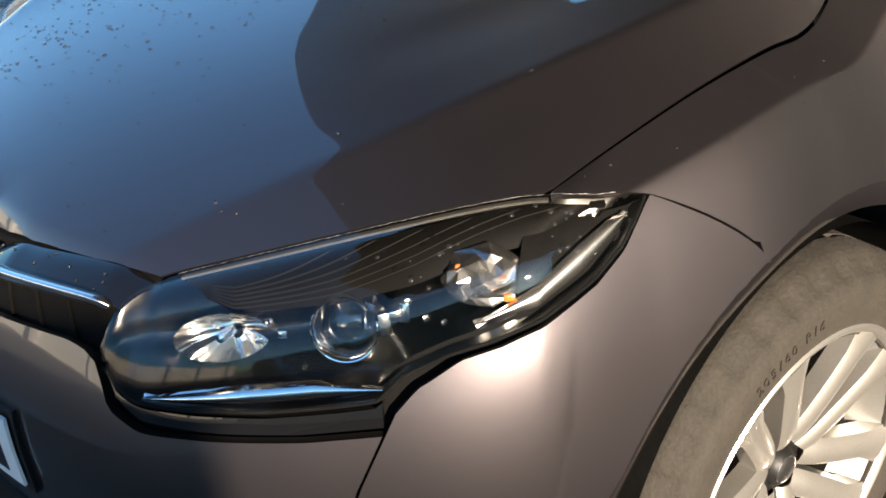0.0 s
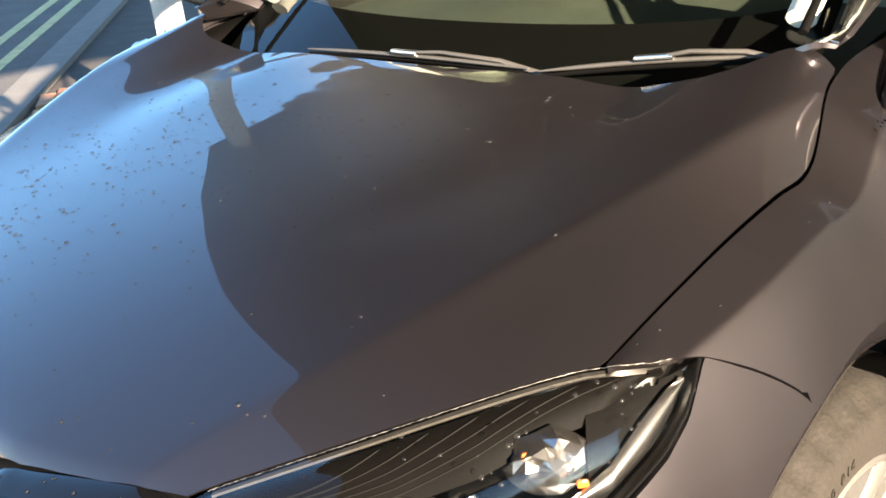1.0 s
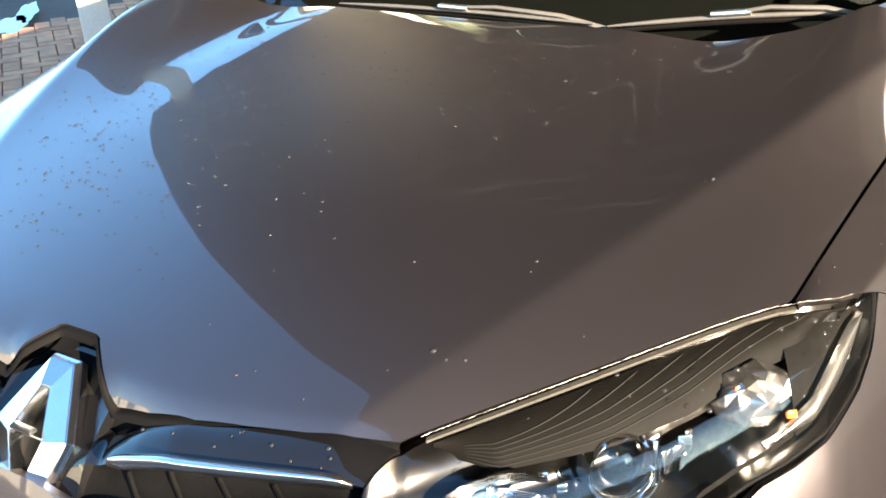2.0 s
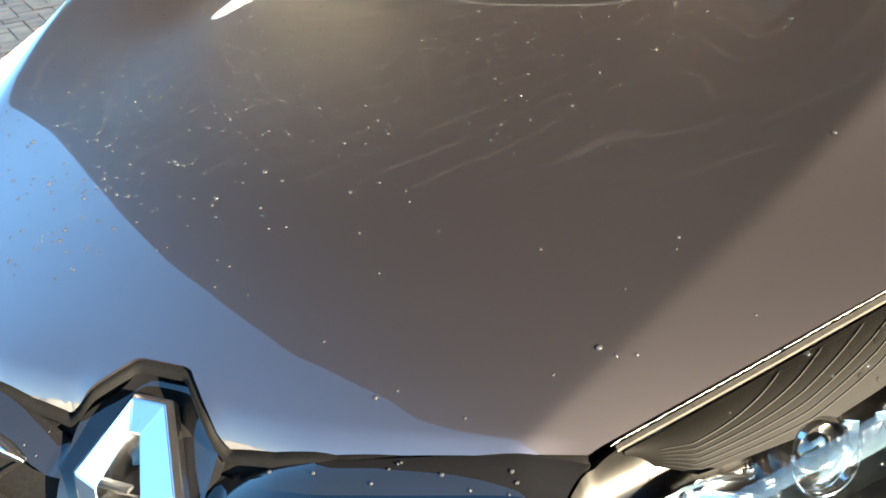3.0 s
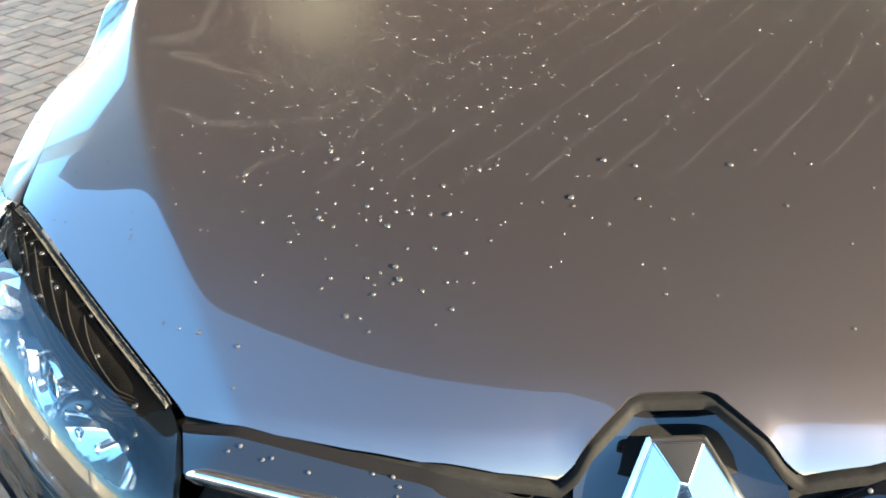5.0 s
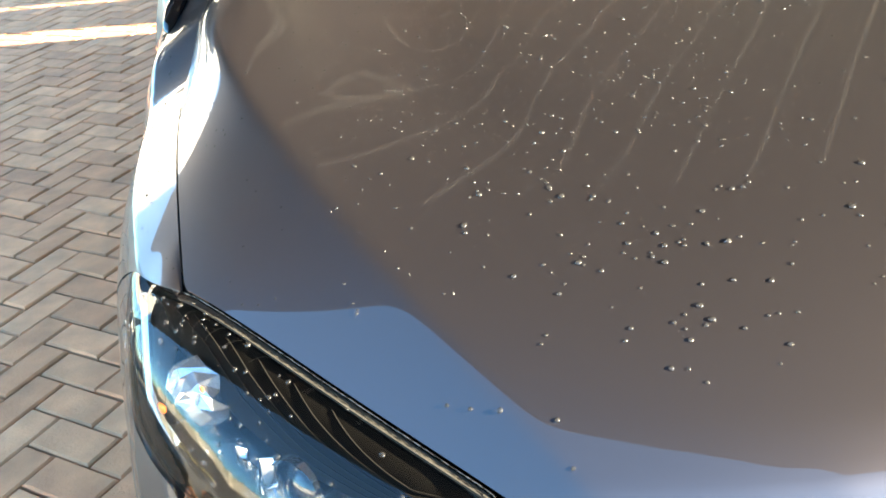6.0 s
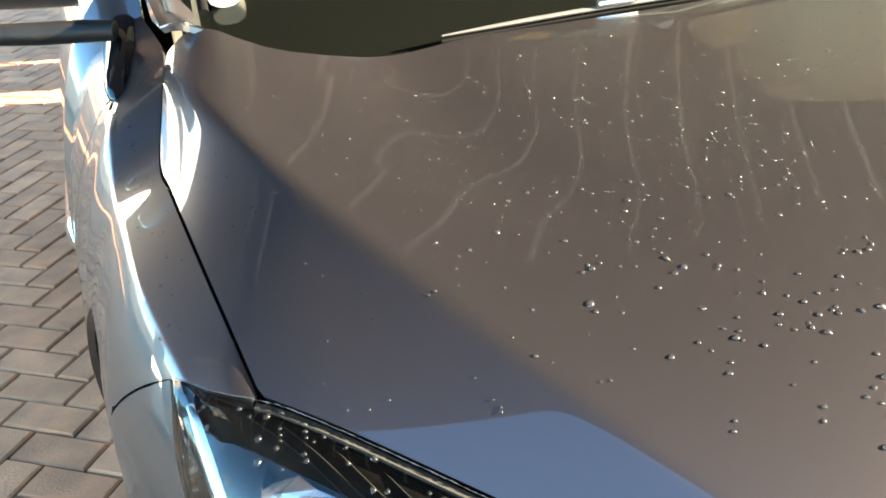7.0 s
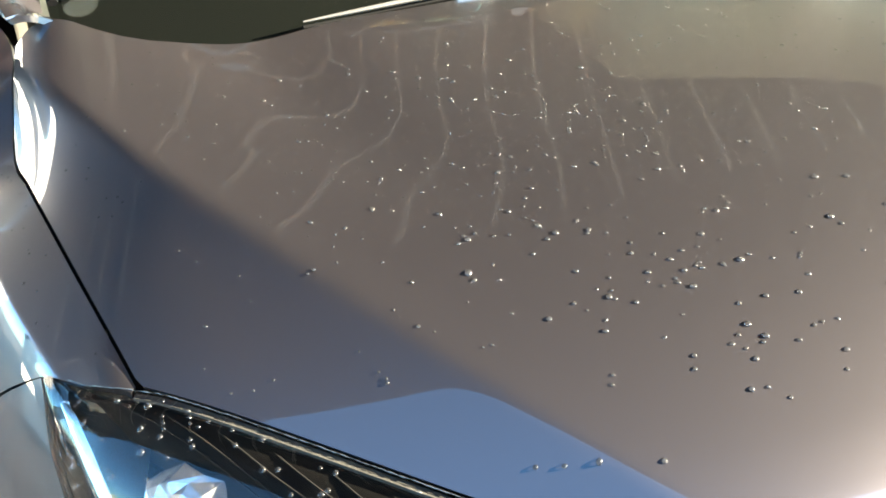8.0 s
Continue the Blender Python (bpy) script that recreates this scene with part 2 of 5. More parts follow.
def grid_mesh(name, pts, edge=0.010, out=None, angle=32, closed=False):
    """A sheet from an array of points [i, j, 3], turned in along its rim by edge metres, away from out."""
    pts = np.asarray(pts, float)
    ni, nj = pts.shape[:2]
    du = np.gradient(pts, axis=0)
    dv = np.gradient(pts, axis=1)
    nor = np.cross(du, dv)
    ln = np.linalg.norm(nor, axis=2, keepdims=True)
    nor = nor / np.maximum(ln, 1e-9)
    if out is not None and (nor.reshape(-1, 3) @ np.asarray(out, float)).mean() < 0:
        nor = -nor
        flip = True
    else:
        flip = False
    verts = [tuple(p) for p in pts.reshape(-1, 3)]
    faces = []
    for i in range(ni - 1):
        for j in range(nj - 1):
            q = (i * nj + j, (i + 1) * nj + j, (i + 1) * nj + j + 1, i * nj + j + 1)
            faces.append(q[::-1] if flip else q)
    if edge > 0:
        rim = [(i, 0) for i in range(ni)] + [(ni - 1, j) for j in range(1, nj)]
        rim += [(i, nj - 1) for i in range(ni - 2, -1, -1)] + [(0, j) for j in range(nj - 2, 0, -1)]
        base = len(verts)
        ctr = pts.reshape(-1, 3).mean(0)
        for i, j in rim:
            verts.append(tuple(pts[i, j] - nor[i, j] * edge))
        n = len(rim)
        for k in range(n):
            a, b = rim[k], rim[(k + 1) % n]
            q = (a[0] * nj + a[1], base + k, base + (k + 1) % n, b[0] * nj + b[1])
            faces.append(q[::-1] if flip else q)
    return mesh_of(name, verts, faces, angle=angle)


def box_mesh(name, size, at=(0, 0, 0), bevel=0.004, turn=0.0, segs=2):
    bm = bmesh.new()
    bmesh.ops.create_cube(bm, size=1)
    bmesh.ops.scale(bm, vec=size, verts=bm.verts)
    if bevel:
        bmesh.ops.bevel(bm, geom=bm.edges[:], offset=bevel, segments=segs, affect="EDGES", profile=0.6)
    bmesh.ops.rotate(bm, cent=(0, 0, 0), matrix=Matrix.Rotation(turn, 3, "Z"), verts=bm.verts)
    bmesh.ops.translate(bm, vec=at, verts=bm.verts)
    me = bpy.data.meshes.new(name)
    bm.to_mesh(me)
    bm.free()
    me.polygons.foreach_set("use_smooth", [True] * len(me.polygons))
    me.set_sharp_from_angle(angle=radians(35))
    return me


def tube_mesh(name, path, radius, sides=10, caps=True, squash=1.0):
    """A rod along a list of points; radius is one number or one for each point."""
    path = [Vector(p) for p in path]
    verts, faces = [], []
    up = Vector((0, 0, 1))
    for k, p in enumerate(path):
        d = (path[min(k + 1, len(path) - 1)] - path[max(k - 1, 0)]).normalized()
        a = d.cross(up)
        a = a.normalized() if a.length > 1e-4 else Vector((1, 0, 0))
        b = a.cross(d)
        r = radius[k] if isinstance(radius, (list, tuple)) else radius
        for s in range(sides):
            w = 2 * math.pi * s / sides
            verts.append(p + a * math.cos(w) * r + b * math.sin(w) * r * squash)
    for k in range(len(path) - 1):
        for s in range(sides):
            faces.append((k * sides + s, k * sides + (s + 1) % sides, (k + 1) * sides + (s + 1) % sides, (k + 1) * sides + s))
    if caps:
        faces.append(tuple(range(sides))[::-1])
        faces.append(tuple((len(path) - 1) * sides + s for s in range(sides)))
    return mesh_of(name, verts, faces, angle=50)


def lathe_mesh(name, profile, turn, sides=48, angle=35):
    """Turns (radius, offset) pairs about the local x axis, then applies the matrix turn."""
    verts, faces = [], []
    n = len(profile)
    for s in range(sides):
        w = 2 * math.pi * s / sides
        for r, o in profile:
            verts.append(turn @ Vector((o, r * math.cos(w), r * math.sin(w))))
    for s in range(sides):
        for k in range(n - 1):
            a, b = s * n + k, ((s + 1) % sides) * n + k
            faces.append((a, a + 1, b + 1, b))
    return mesh_of(name, verts, faces, angle=angle)


def mirror_mesh(me):
    """A copy of a mesh on the other side of the car."""
    m2 = me.copy()
    m2.transform(Matrix.Diagonal((-1, 1, 1, 1)))
    m2.flip_normals()
    return m2


# ---------------------------------------------------------------- the car's surfaces
def crease_x(y):
    return 0.302 + 0.60 * y - 0.19 * y * y


def nose_y(x):
    """The bonnet's front edge, without the notch for the badge."""
    x = np.abs(np.asarray(x, float))
    return 0.043 + 0.398 * np.maximum(0, x - 0.06) ** 2 + 0.06 * np.maximum(0, x - 0.18)


def bonnet_z(x, y):
    """Height of the bonnet: a shallow dome with a soft crease on either side, falling away outside it and rolled over at the nose."""
    x, y = np.abs(np.asarray(x, float)), np.asarray(y, float)
    d = x - crease_x(y)
    m = 0.5 * (d + np.sqrt(d * d + 0.007 ** 2))
    z = 0.8377 + 0.4619 * y - 0.5173 * y ** 2 + 0.2574 * y ** 3
    z = z + x * x * (-0.2076 + 0.4087 * y - 0.0913 * y * y)
    z = z - 0.075 * np.maximum(0, y - 0.55) ** 2
    roll = np.maximum(0, x - 0.615) ** 2 * np.clip((y - 0.25) / 0.2, 0, 1) * (0.75 + 38 * np.maximum(0, y - 0.58) ** 2)
    flat = np.maximum(0, y - 0.7)
    rise = flat * flat * (0.0105 + 0.254 * flat) * np.clip((0.60 - x) / 0.25, 0, 1)
    fall = np.interp(x, [0, .03, .09, .14, .19, .24, .29, .34, .39, .42], [.028, .030, .049, .036, .026, .020, .016, .011, .005, 0])
    back = y - nose_y(x)
    nose = fall * (0.26 * np.clip(1 - back / 0.068, 0, 1.6) ** 2 + 0.42 * np.clip(1 - back / 0.014, 0, 1.4) ** 2)
    ridge = 0.0078 * np.exp(-(np.sqrt(d * d + 0.009 ** 2) - 0.009) / 0.06) * np.clip((y - 0.12) / 0.4, 0, 1)
    valley = 0.0092 * np.exp(-((d + 0.19 + 0.3 * np.maximum(0, y - 0.65)) / 0.09) ** 2) * np.clip((y - 0.42) / 0.32, 0, 1.45)
    return z + m * (-0.4201 + 1.6599 * y - 2.4388 * y * y) + ridge - valley - roll - rise - nose


# the rim of the bonnet and what carries on from it, nose to door, and the body's widest line below it
RIM = np.array([(0, .035), (.2, .053), (.413, .111), (.547, .257), (.69, .421), (.709, .60), (.722, .76), (.725, .86), (.6915, 1.038), (.705, 1.25)])
WAIST = np.array([(0, -.073), (.24, -.055), (.47, .003), (.645, .14), (.775, .31), (.858, .60), (.868, .76), (.87, .86), (.878, 1.01), (.885, 1.27)])
WAIST_Z = 0.60


def spline(ctrl, s, first):
    s = np.clip(np.asarray(s, float), 0, len(ctrl) - 1.0001)
    i = s.astype(int)
    t = (s - i)[..., None]
    m = np.vstack([first, ctrl, 2 * ctrl[-1] - ctrl[-2]])
    a, b, c, e = m[i], m[i + 1], m[i + 2], m[i + 3]
    return 0.5 * (2 * b + (c - a) * t + (2 * a - 5 * b + 4 * c - e) * t * t + (3 * b - a - 3 * c + e) * t ** 3)


def along(ctrl, s):
    """A smooth line through the controls; the rim turns corners where the lamp begins and ends (s = 2, 4)."""
    s = np.asarray(s, float)
    if ctrl is not RIM:
        return spline(ctrl, s, ctrl[1] * [-1, 1])
    nose = spline(ctrl[:3], np.minimum(s, 2), ctrl[1] * [-1, 1])
    lamp = spline(ctrl[2:5], np.clip(s - 2, 0, 2), 2 * ctrl[2] - ctrl[3])
    wing = spline(ctrl[4:], np.maximum(s - 4, 0), 2 * ctrl[4] - ctrl[5])
    s = s[..., None]
    return np.where(s < 2, nose, np.where(s < 4, lamp, wing))


def shell(s, v, deep=0.0):
    """The car's outer skin below the bonnet's rim: s runs from the nose round to the door, v from the rim (0) over the waist (1) to the sill (2)."""
    s, v = np.broadcast_arrays(np.asarray(s, float), np.asarray(v, float))
    t, l = along(RIM, s), along(WAIST, s)
    zt = bonnet_z(t[..., 0], np.minimum(t[..., 1], 1.045)) - 0.0018 + np.maximum(0, s - 8) * 0.03
    a = np.clip(v, 0, 1) * math.pi / 2
    low = np.maximum(0, v - 1)
    # behind the lamp the skin falls flat from the rim to a soft shoulder line
    knee = 0.252 + 0.0045 * (s - 5) ** 2
    q = np.clip(v / knee, 0, 1)
    rear = np.clip((s - 7.6) / 1.4, 0, 1)
    ahead = np.clip((s - 3.95) / 0.6, 0, 1)
    flat = (ahead ** 2 * (3 - 2 * ahead)) * (1 - 0.7 * rear ** 2 * (3 - 2 * rear))
    ks, kc = np.sin(knee * math.pi / 2), np.cos(knee * math.pi / 2)
    steep = ks + (1 - ks) * (1 - np.cos(a) / kc)
    out = np.sin(a) + flat * np.where(q < 1, q * ks - np.sin(a), 0.30 * (steep - np.sin(a)))
    down = np.cos(a) + flat * np.where(q < 1, 1 - q * (1 - kc) - np.cos(a), 0)
    xy = t + (l - t) * out[..., None]
    z = WAIST_Z + (zt - WAIST_Z) * down - low * 0.38
    xy = xy * (1 - 0.03 * low[..., None] ** 2)
    p = np.concatenate([xy, z[..., None]], -1)
    if np.any(deep):
        h = 1e-3
        du = shell(s + h, v) - shell(s - h, v)
        dv = shell(s, v + h) - shell(s, v - h)
        n = np.cross(du, dv)
        n /= np.maximum(np.linalg.norm(n, axis=-1, keepdims=True), 1e-9)
        sign = np.where(n[..., 0:1] + n[..., 2:3] - n[..., 1:2] > 0, 1.0, -1.0)
        p = p - n * sign * np.asarray(deep)[..., None] if np.ndim(deep) else p - n * sign * deep
    return p


ARCH_Y, ARCH_Z, ARCH_R, ARCH_LIP = 0.755, 0.385, 0.388, 0.034


def arch_v(s, start=0.3):
    """How far down the skin reaches at s before the wheel arch cuts it off."""
    v = np.linspace(start, 1.9, 321)
    p = shell(np.full_like(v, s), v)
    inside = np.hypot(p[:, 1] - ARCH_Y, p[:, 2] - ARCH_Z) < ARCH_R + ARCH_LIP
    return float(v[inside.argmax()]) if inside.any() else 1.9


def skin(name, s_list, top, bottom, rows=24, edge=0.010, deep=0.0, ease=1.0):
    """A piece of the skin between two lines v(s)."""
    s_list = np.asarray(s_list, float)
    w = np.linspace(0, 1, rows) ** ease
    vt = np.array([top(s) for s in s_list])
    vb = np.array([bottom(s) for s in s_list])
    v = vt[:, None] + (vb - vt)[:, None] * w[None, :]
    return grid_mesh(name, shell(np.broadcast_to(s_list[:, None], v.shape), v, deep), edge, out=(0.5, -0.6, 0.6))


def line(*pairs):
    xs, ys = [p[0] for p in pairs], [p[1] for p in pairs]
    return lambda s: float(np.interp(s, xs, ys))


def both(name, me, material, parent, label=""):
    """The same panel on either side of the car."""
    m2 = mirror_mesh(me)
    return part(name, me, material, parent, label), part(name, m2, material, parent, label)


# lines on the skin
LAMP_TOP = line((1.81, .43), (1.82, .385), (1.86, .26), (1.90, .19), (1.95, .11), (2.0, .05), (2.06, .025), (2.14, .012), (3.9, .008), (4.0, .02), (4.13, .10), (4.30, .185), (4.54, .28))
LAMP_BOTTOM = line((1.81, .44), (1.84, .50), (1.91, .56), (2.06, .593), (2.33, .615), (2.69, .635), (3.02, .64), (3.22, .64), (3.36, .58), (3.58, .547), (3.78, .535), (4.01, .505), (4.25, .468), (4.39, .415), (4.48, .35), (4.54, .30))
TRIM_BOTTOM = line((1.82, .47), (1.90, .590), (2.05, .650), (2.46, .687), (2.85, .705), (3.24, .708))
BUMPER_TOP = line((0, .475), (1.08, .46), (1.58, .45), (1.70, .465), (1.79, .50), (1.86, .635), (2.05, .685), (2.46, .706), (2.85, .722), (3.23, .725))
CORNER_TOP = line((3.28, .67), (3.36, .615), (3.58, .562), (3.78, .549), (4.01, .518), (4.25, .479), (4.39, .427), (4.51, .335), (4.555, .300), (4.70, .395), (4.87, .495), (5.05, .598), (5.14, .66))
FENDER_FRONT = line((4.0, .03), (4.13, .09), (4.30, .18), (4.55, .293), (4.70, .385), (4.87, .485), (5.05, .588))

car = thing("car", "grey metallic hatchback with water drops, parked on block paving", "car")

# ---- bonnet
FRONT_EDGE = [(0, .086), (.026, .086), (.034, .083), (.040, .077), (.062, .058), (.073, .050), (.080, .046), (.092, .0435), (.14, .0455), (.20, .052), (.26, .064), (.322, .079), (.37, .094), (.411, .110)]
REAR_EDGE = [(0, .978), (.06, .978), (.13, .976), (.26, .967), (.33, .961), (.40, .952), (.447, .947), (.50, .945), (.54, .949), (.57, .962), (.60, .986), (.62, 1.008), (.645, 1.030), (.667, 1.039), (.688, 1.037)]


def smooth_curve(pts, n, power=1.0):
    """n points along a polyline, with rounded corners."""
    p = np.array(pts, float)
    d = np.concatenate([[0], np.cumsum(np.linalg.norm(np.diff(p, axis=0), axis=1))])
    t = np.linspace(0, 1, n) ** power * d[-1]
    return np.stack([np.interp(t, d, p[:, k]) for k in range(p.shape[1])], 1)


def bonnet_mesh():
    n_u, n_v = 90, 84
    f = smooth_curve(FRONT_EDGE, n_u)
    r = smooth_curve(REAR_EDGE, n_u)
    s = np.linspace(2.0, 8.0, 400)
    side = along(RIM, s)
    side[:, 0] -= 0.0018
    side[0] = f[-1]
    side[-1] = r[-1]
    side = smooth_curve(side, n_v)
    u = np.linspace(0, 1, n_u)
    v = np.linspace(0, 1, n_v)
    mid = np.stack([np.zeros(n_v), f[0, 1] + (r[0, 1] - f[0, 1]) * v], 1)
    U, V = u[:, None, None], v[None, :, None]
    xy = f[:, None] * (1 - V) + r[:, None] * V + mid[None] * (1 - U) + side[None] * U
    xy -= (1 - U) * (1 - V) * f[0] + U * (1 - V) * f[-1] + (1 - U) * V * r[0] + U * V * r[-1]
    xy = np.concatenate([xy[:0:-1] * [-1, 1], xy], 0)
    z = bonnet_z(xy[..., 0], xy[..., 1])
    pts = np.concatenate([xy, z[..., None]], -1)
    return grid_mesh("bonnet", pts, 0.0035, out=(0, 0, 1), angle=60)


part("bonnet", bonnet_mesh(), PAINT, car, "warm grey metallic bonnet with wash marks")


# ---- dark inner structure below the gaps
def inner_mesh():
    x = np.linspace(-0.70, 0.70, 41)
    y = np.linspace(0.02, 0.93, 30)
    lim = np.interp(y, [0.0, .111, .305, .421, .60, .76, .86, .95], [.36, .38, .52, .66, .71, .73, .71, .68])
    X = np.linspace(-1, 1, 41)[:, None] * lim[None, :]
    Y = np.broadcast_to(y[None, :], X.shape)
    return grid_mesh("inner_panel", np.stack([X, Y, bonnet_z(X, Y) - 0.03], -1), 0, out=(0, 0, 1))


part("inner_panel", inner_mesh(), SEAL, car, "black inner panel below the bonnet")
both("gap_liner", skin("gap_liner", np.linspace(3.9, 9.0, 60), lambda s: 0.0, lambda s: min(0.62, arch_v(s, 0.3) - 0.06), 14, 0, 0.018), SEAL, car)
both("nose_liner", skin("nose_liner", np.linspace(0.0, 5.0, 60), lambda s: 0.02 if s < 1.8 else LAMP_BOTTOM(min(s, 4.5)) - 0.04, lambda s: min(1.7, arch_v(s, 0.45) - 0.02), 20, 0, 0.02), SEAL, car)

# ---- wings, bumper


def door_cut(v):
    """Where the wing's rear edge meets the door."""
    return np.interp(v, [0.19, 0.25, 0.43, 0.70, 1.0, 1.9], [8.97, 7.99, 8.16, 8.45, 8.62, 8.66])


def wing_mesh():
    s = np.concatenate([np.linspace(4.02, 5.07, 30), np.linspace(5.09, 8.97, 100)])
    w = np.linspace(0, 1, 44)
    vt = np.full(len(s), 0.005)
    vb = np.array([FENDER_FRONT(q) if q < 5.08 else arch_v(q) for q in s])
    v = vt[:, None] + (vb - vt)[:, None] * w[None]
    s2 = s[:, None] + (door_cut(v) - 8.97) * np.clip((s[:, None] - 7.2) / 1.77, 0, 1)
    return grid_mesh("front_wing", shell(s2, v), 0.010, out=(0.5, -0.6, 0.6))


both("front_wing", wing_mesh(), PAINT, car, "grey front wing beside the bonnet")


def seam(v):
    """Where the bumper meets its corner piece: a slanting joint."""
    return np.interp(v, [0.60, 0.67, 0.875, 1.15, 1.9], [3.36, 3.315, 3.10, 2.92, 2.85])


def corner_mesh():
    s = np.linspace(3.28, 5.12, 60)
    w = np.linspace(0, 1, 40)
    vt = np.array([CORNER_TOP(q) for q in s])
    vb = np.array([max(CORNER_TOP(q) + 0.004, arch_v(q, 0.5)) for q in s])
    v = vt[:, None] + (vb - vt)[:, None] * w[None]
    s2 = s[:, None] + (seam(v) - 3.28) * np.clip((4.3 - s) / 1.02, 0, 1)[:, None]
    return grid_mesh("bumper_corner", shell(s2, v), 0.010, out=(0.5, -0.6, 0.6))


both("bumper_corner", corner_mesh(), PAINT, car, "silver-grey bumper corner")


def arch_lip_mesh():
    """The turned-in lip round the front wheel arch."""
    gs, gv = np.meshgrid(np.linspace(3.6, 8.9, 240), np.linspace(0.25, 1.9, 160), indexing="ij")
    g = shell(gs, gv).reshape(-1, 3)
    pts = []
    for a in np.linspace(radians(-22), radians(203), 70):
        r0 = ARCH_R + ARCH_LIP
        y, z = ARCH_Y + r0 * math.cos(a), ARCH_Z + r0 * math.sin(a)
        x = g[np.argmin((g[:, 1] - y) ** 2 + (g[:, 2] - z) ** 2), 0]
        row = []
        for t in np.linspace(0, 1, 6):
            r = r0 + 0.001 - (ARCH_LIP + 0.004) * t
            row.append((x - 0.001 - 0.010 * t ** 2, ARCH_Y + r * math.cos(a), ARCH_Z + r * math.sin(a)))
        pts.append(row)
    pts = np.array(pts)
    k = np.array([1, 2, 3, 2, 1]) / 9
    for _ in range(2):
        x = np.pad(pts[..., 0], ((2, 2), (0, 0)), mode="edge")
        pts[..., 0] = sum(k[j] * x[j:j + len(pts)] for j in range(5))
    return grid_mesh("arch_lip", pts, 0.008, out=(1, 0, 0), angle=50)


both("arch_lip", arch_lip_mesh(), PAINT, car, "turned-in lip of the wheel arch")


def nose_skin(name, s_end, top, bottom, rows, n=70, edge=0.010, deep=0.0):
    s = np.linspace(0, s_end, n)
    w = np.linspace(0, 1, rows)
    vt = np.array([top(q) for q in s])
    vb = np.array([bottom(q) for q in s])
    v = vt[:, None] + (vb - vt)[:, None] * w[None, :]
    s2 = np.broadcast_to(s[:, None], v.shape)
    if s_end > 3:
        s2 = s2 + (seam(v) - 0.017 - s_end) * np.clip((s2 - 2.2) / (s_end - 2.2), 0, 1)
    if callable(deep):
        deep = np.broadcast_to(deep(s)[:, None], v.shape)
    half = shell(s2, v, deep)
    pts = np.concatenate([half[:0:-1] * [-1, 1, 1], half], 0)
    return grid_mesh(name, pts, edge, out=(0, -1, 0.6), angle=40)


part("front_bumper", nose_skin("front_bumper", 3.23, BUMPER_TOP, lambda s: 1.85, 40, 90, 0.014), PAINT, car, "grey front bumper with a rounded upper lip")
part("lower_grille", nose_skin("lower_grille", 1.9, lambda s: 1.22, lambda s: 1.66, 8, 40, 0.02, -0.004), BLACK_PLASTIC, car, "black lower grille")

# gloss panel between the bonnet and the bright strips, and the black band below it
part("grille_panel", nose_skin("grille_panel", 1.995, lambda s: 0.020, lambda s: min(0.262, max(0.022, LAMP_TOP(max(s, 1.81)) - 0.022)), 16, 110, 0.012, lambda s: 0.004 + 0.05 * np.clip((0.385 - s) / 0.03, 0, 1)), BLACK_GLOSS, car, "gloss black grille panel")
part("grille_recess", nose_skin("grille_recess", 1.75, lambda s: 0.27, lambda s: 0.49, 8, 60, 0.0, 0.075), SEAL, car)
for k in range(2):
    v0 = 0.355 + 0.05 * k
    part("grille_slat", nose_skin("grille_slat", 1.60 - 0.03 * k, lambda s: v0, lambda s: v0 + 0.010, 3, 50, 0.012, 0.024), SEAL, car)
for k in range(4):
    for sx in (-1, 1):
        p = np.array([shell(0.62 + 0.27 * k + 0.03 * j, 0.30 + 0.04 * j, 0.019) for j in range(5)]) * [sx, 1, 1]
        part("grille_fin", tube_mesh("grille_fin", p, 0.003, 6), SEAL, car)


def strip_mesh():
    """A bright strip with a round front, tapered towards the badge."""
    s = np.linspace(0.56, 1.81, 50)
    w = np.linspace(0, 1, 9)
    half = np.interp(s, [0.56, 0.66, 1.75, 1.81], [0.014, 0.040, 0.030, 0.014])
    v = 0.268 + np.interp(s, [0.56, 1.8], [-0.004, -0.002])[:, None] + half[:, None] * (2 * w[None, :] - 1)
    bulge = -0.013 * np.sin(w * math.pi)[None, :] * np.interp(s, [0.56, 0.62, 1.77, 1.81], [0.2, 1, 1, 0.2])[:, None]
    return grid_mesh("bright_strip", shell(np.broadcast_to(s[:, None], v.shape), v, bulge), 0.008, out=(0, -1, 1), angle=60)


both("bright_strip", strip_mesh(), BRIGHT_STRIP, car, "polished chrome strip")

# black trim below each lamp
both("lamp_trim", skin("lamp_trim", np.linspace(1.83, 3.25, 40), lambda s: LAMP_BOTTOM(s) + 0.012, lambda s: TRIM_BOTTOM(s) - 0.004, 8, 0.01, 0.002), BLACK_GLOSS, car, "gloss black trim below the headlamp")


# ---- badge in its notch
def notch_mesh():
    """Gloss black hollow that fills the notch of the bonnet and runs down to the grille panel."""
    y = np.linspace(.092, -.05, 64)
    soft = np.hanning(11) / np.hanning(11).sum()

    def eased(xs, vs):
        f = np.interp(y, xs, vs)
        return np.convolve(np.concatenate([np.full(5, f[0]), f, np.full(5, f[-1])]), soft, mode="valid")

    hw = eased([-.05, .040, .048, .058, .077, .092], [.081, .081, .078, .066, .046, .038])
    zt = eased([-.050, -.032, -.004, .026, .052, .080, .092], [.680, .730, .778, .806, .826, .843, .856])
    u = np.linspace(-1, 1, 25)
    pts = np.stack([hw[:, None] * u[None], np.broadcast_to(y[:, None], (64, 25)), zt[:, None] - 0.006 * (1 - np.abs(u[None]) ** 4)], -1)
    return grid_mesh("badge_recess", pts, 0.012, out=(0, -1, 1), angle=80)


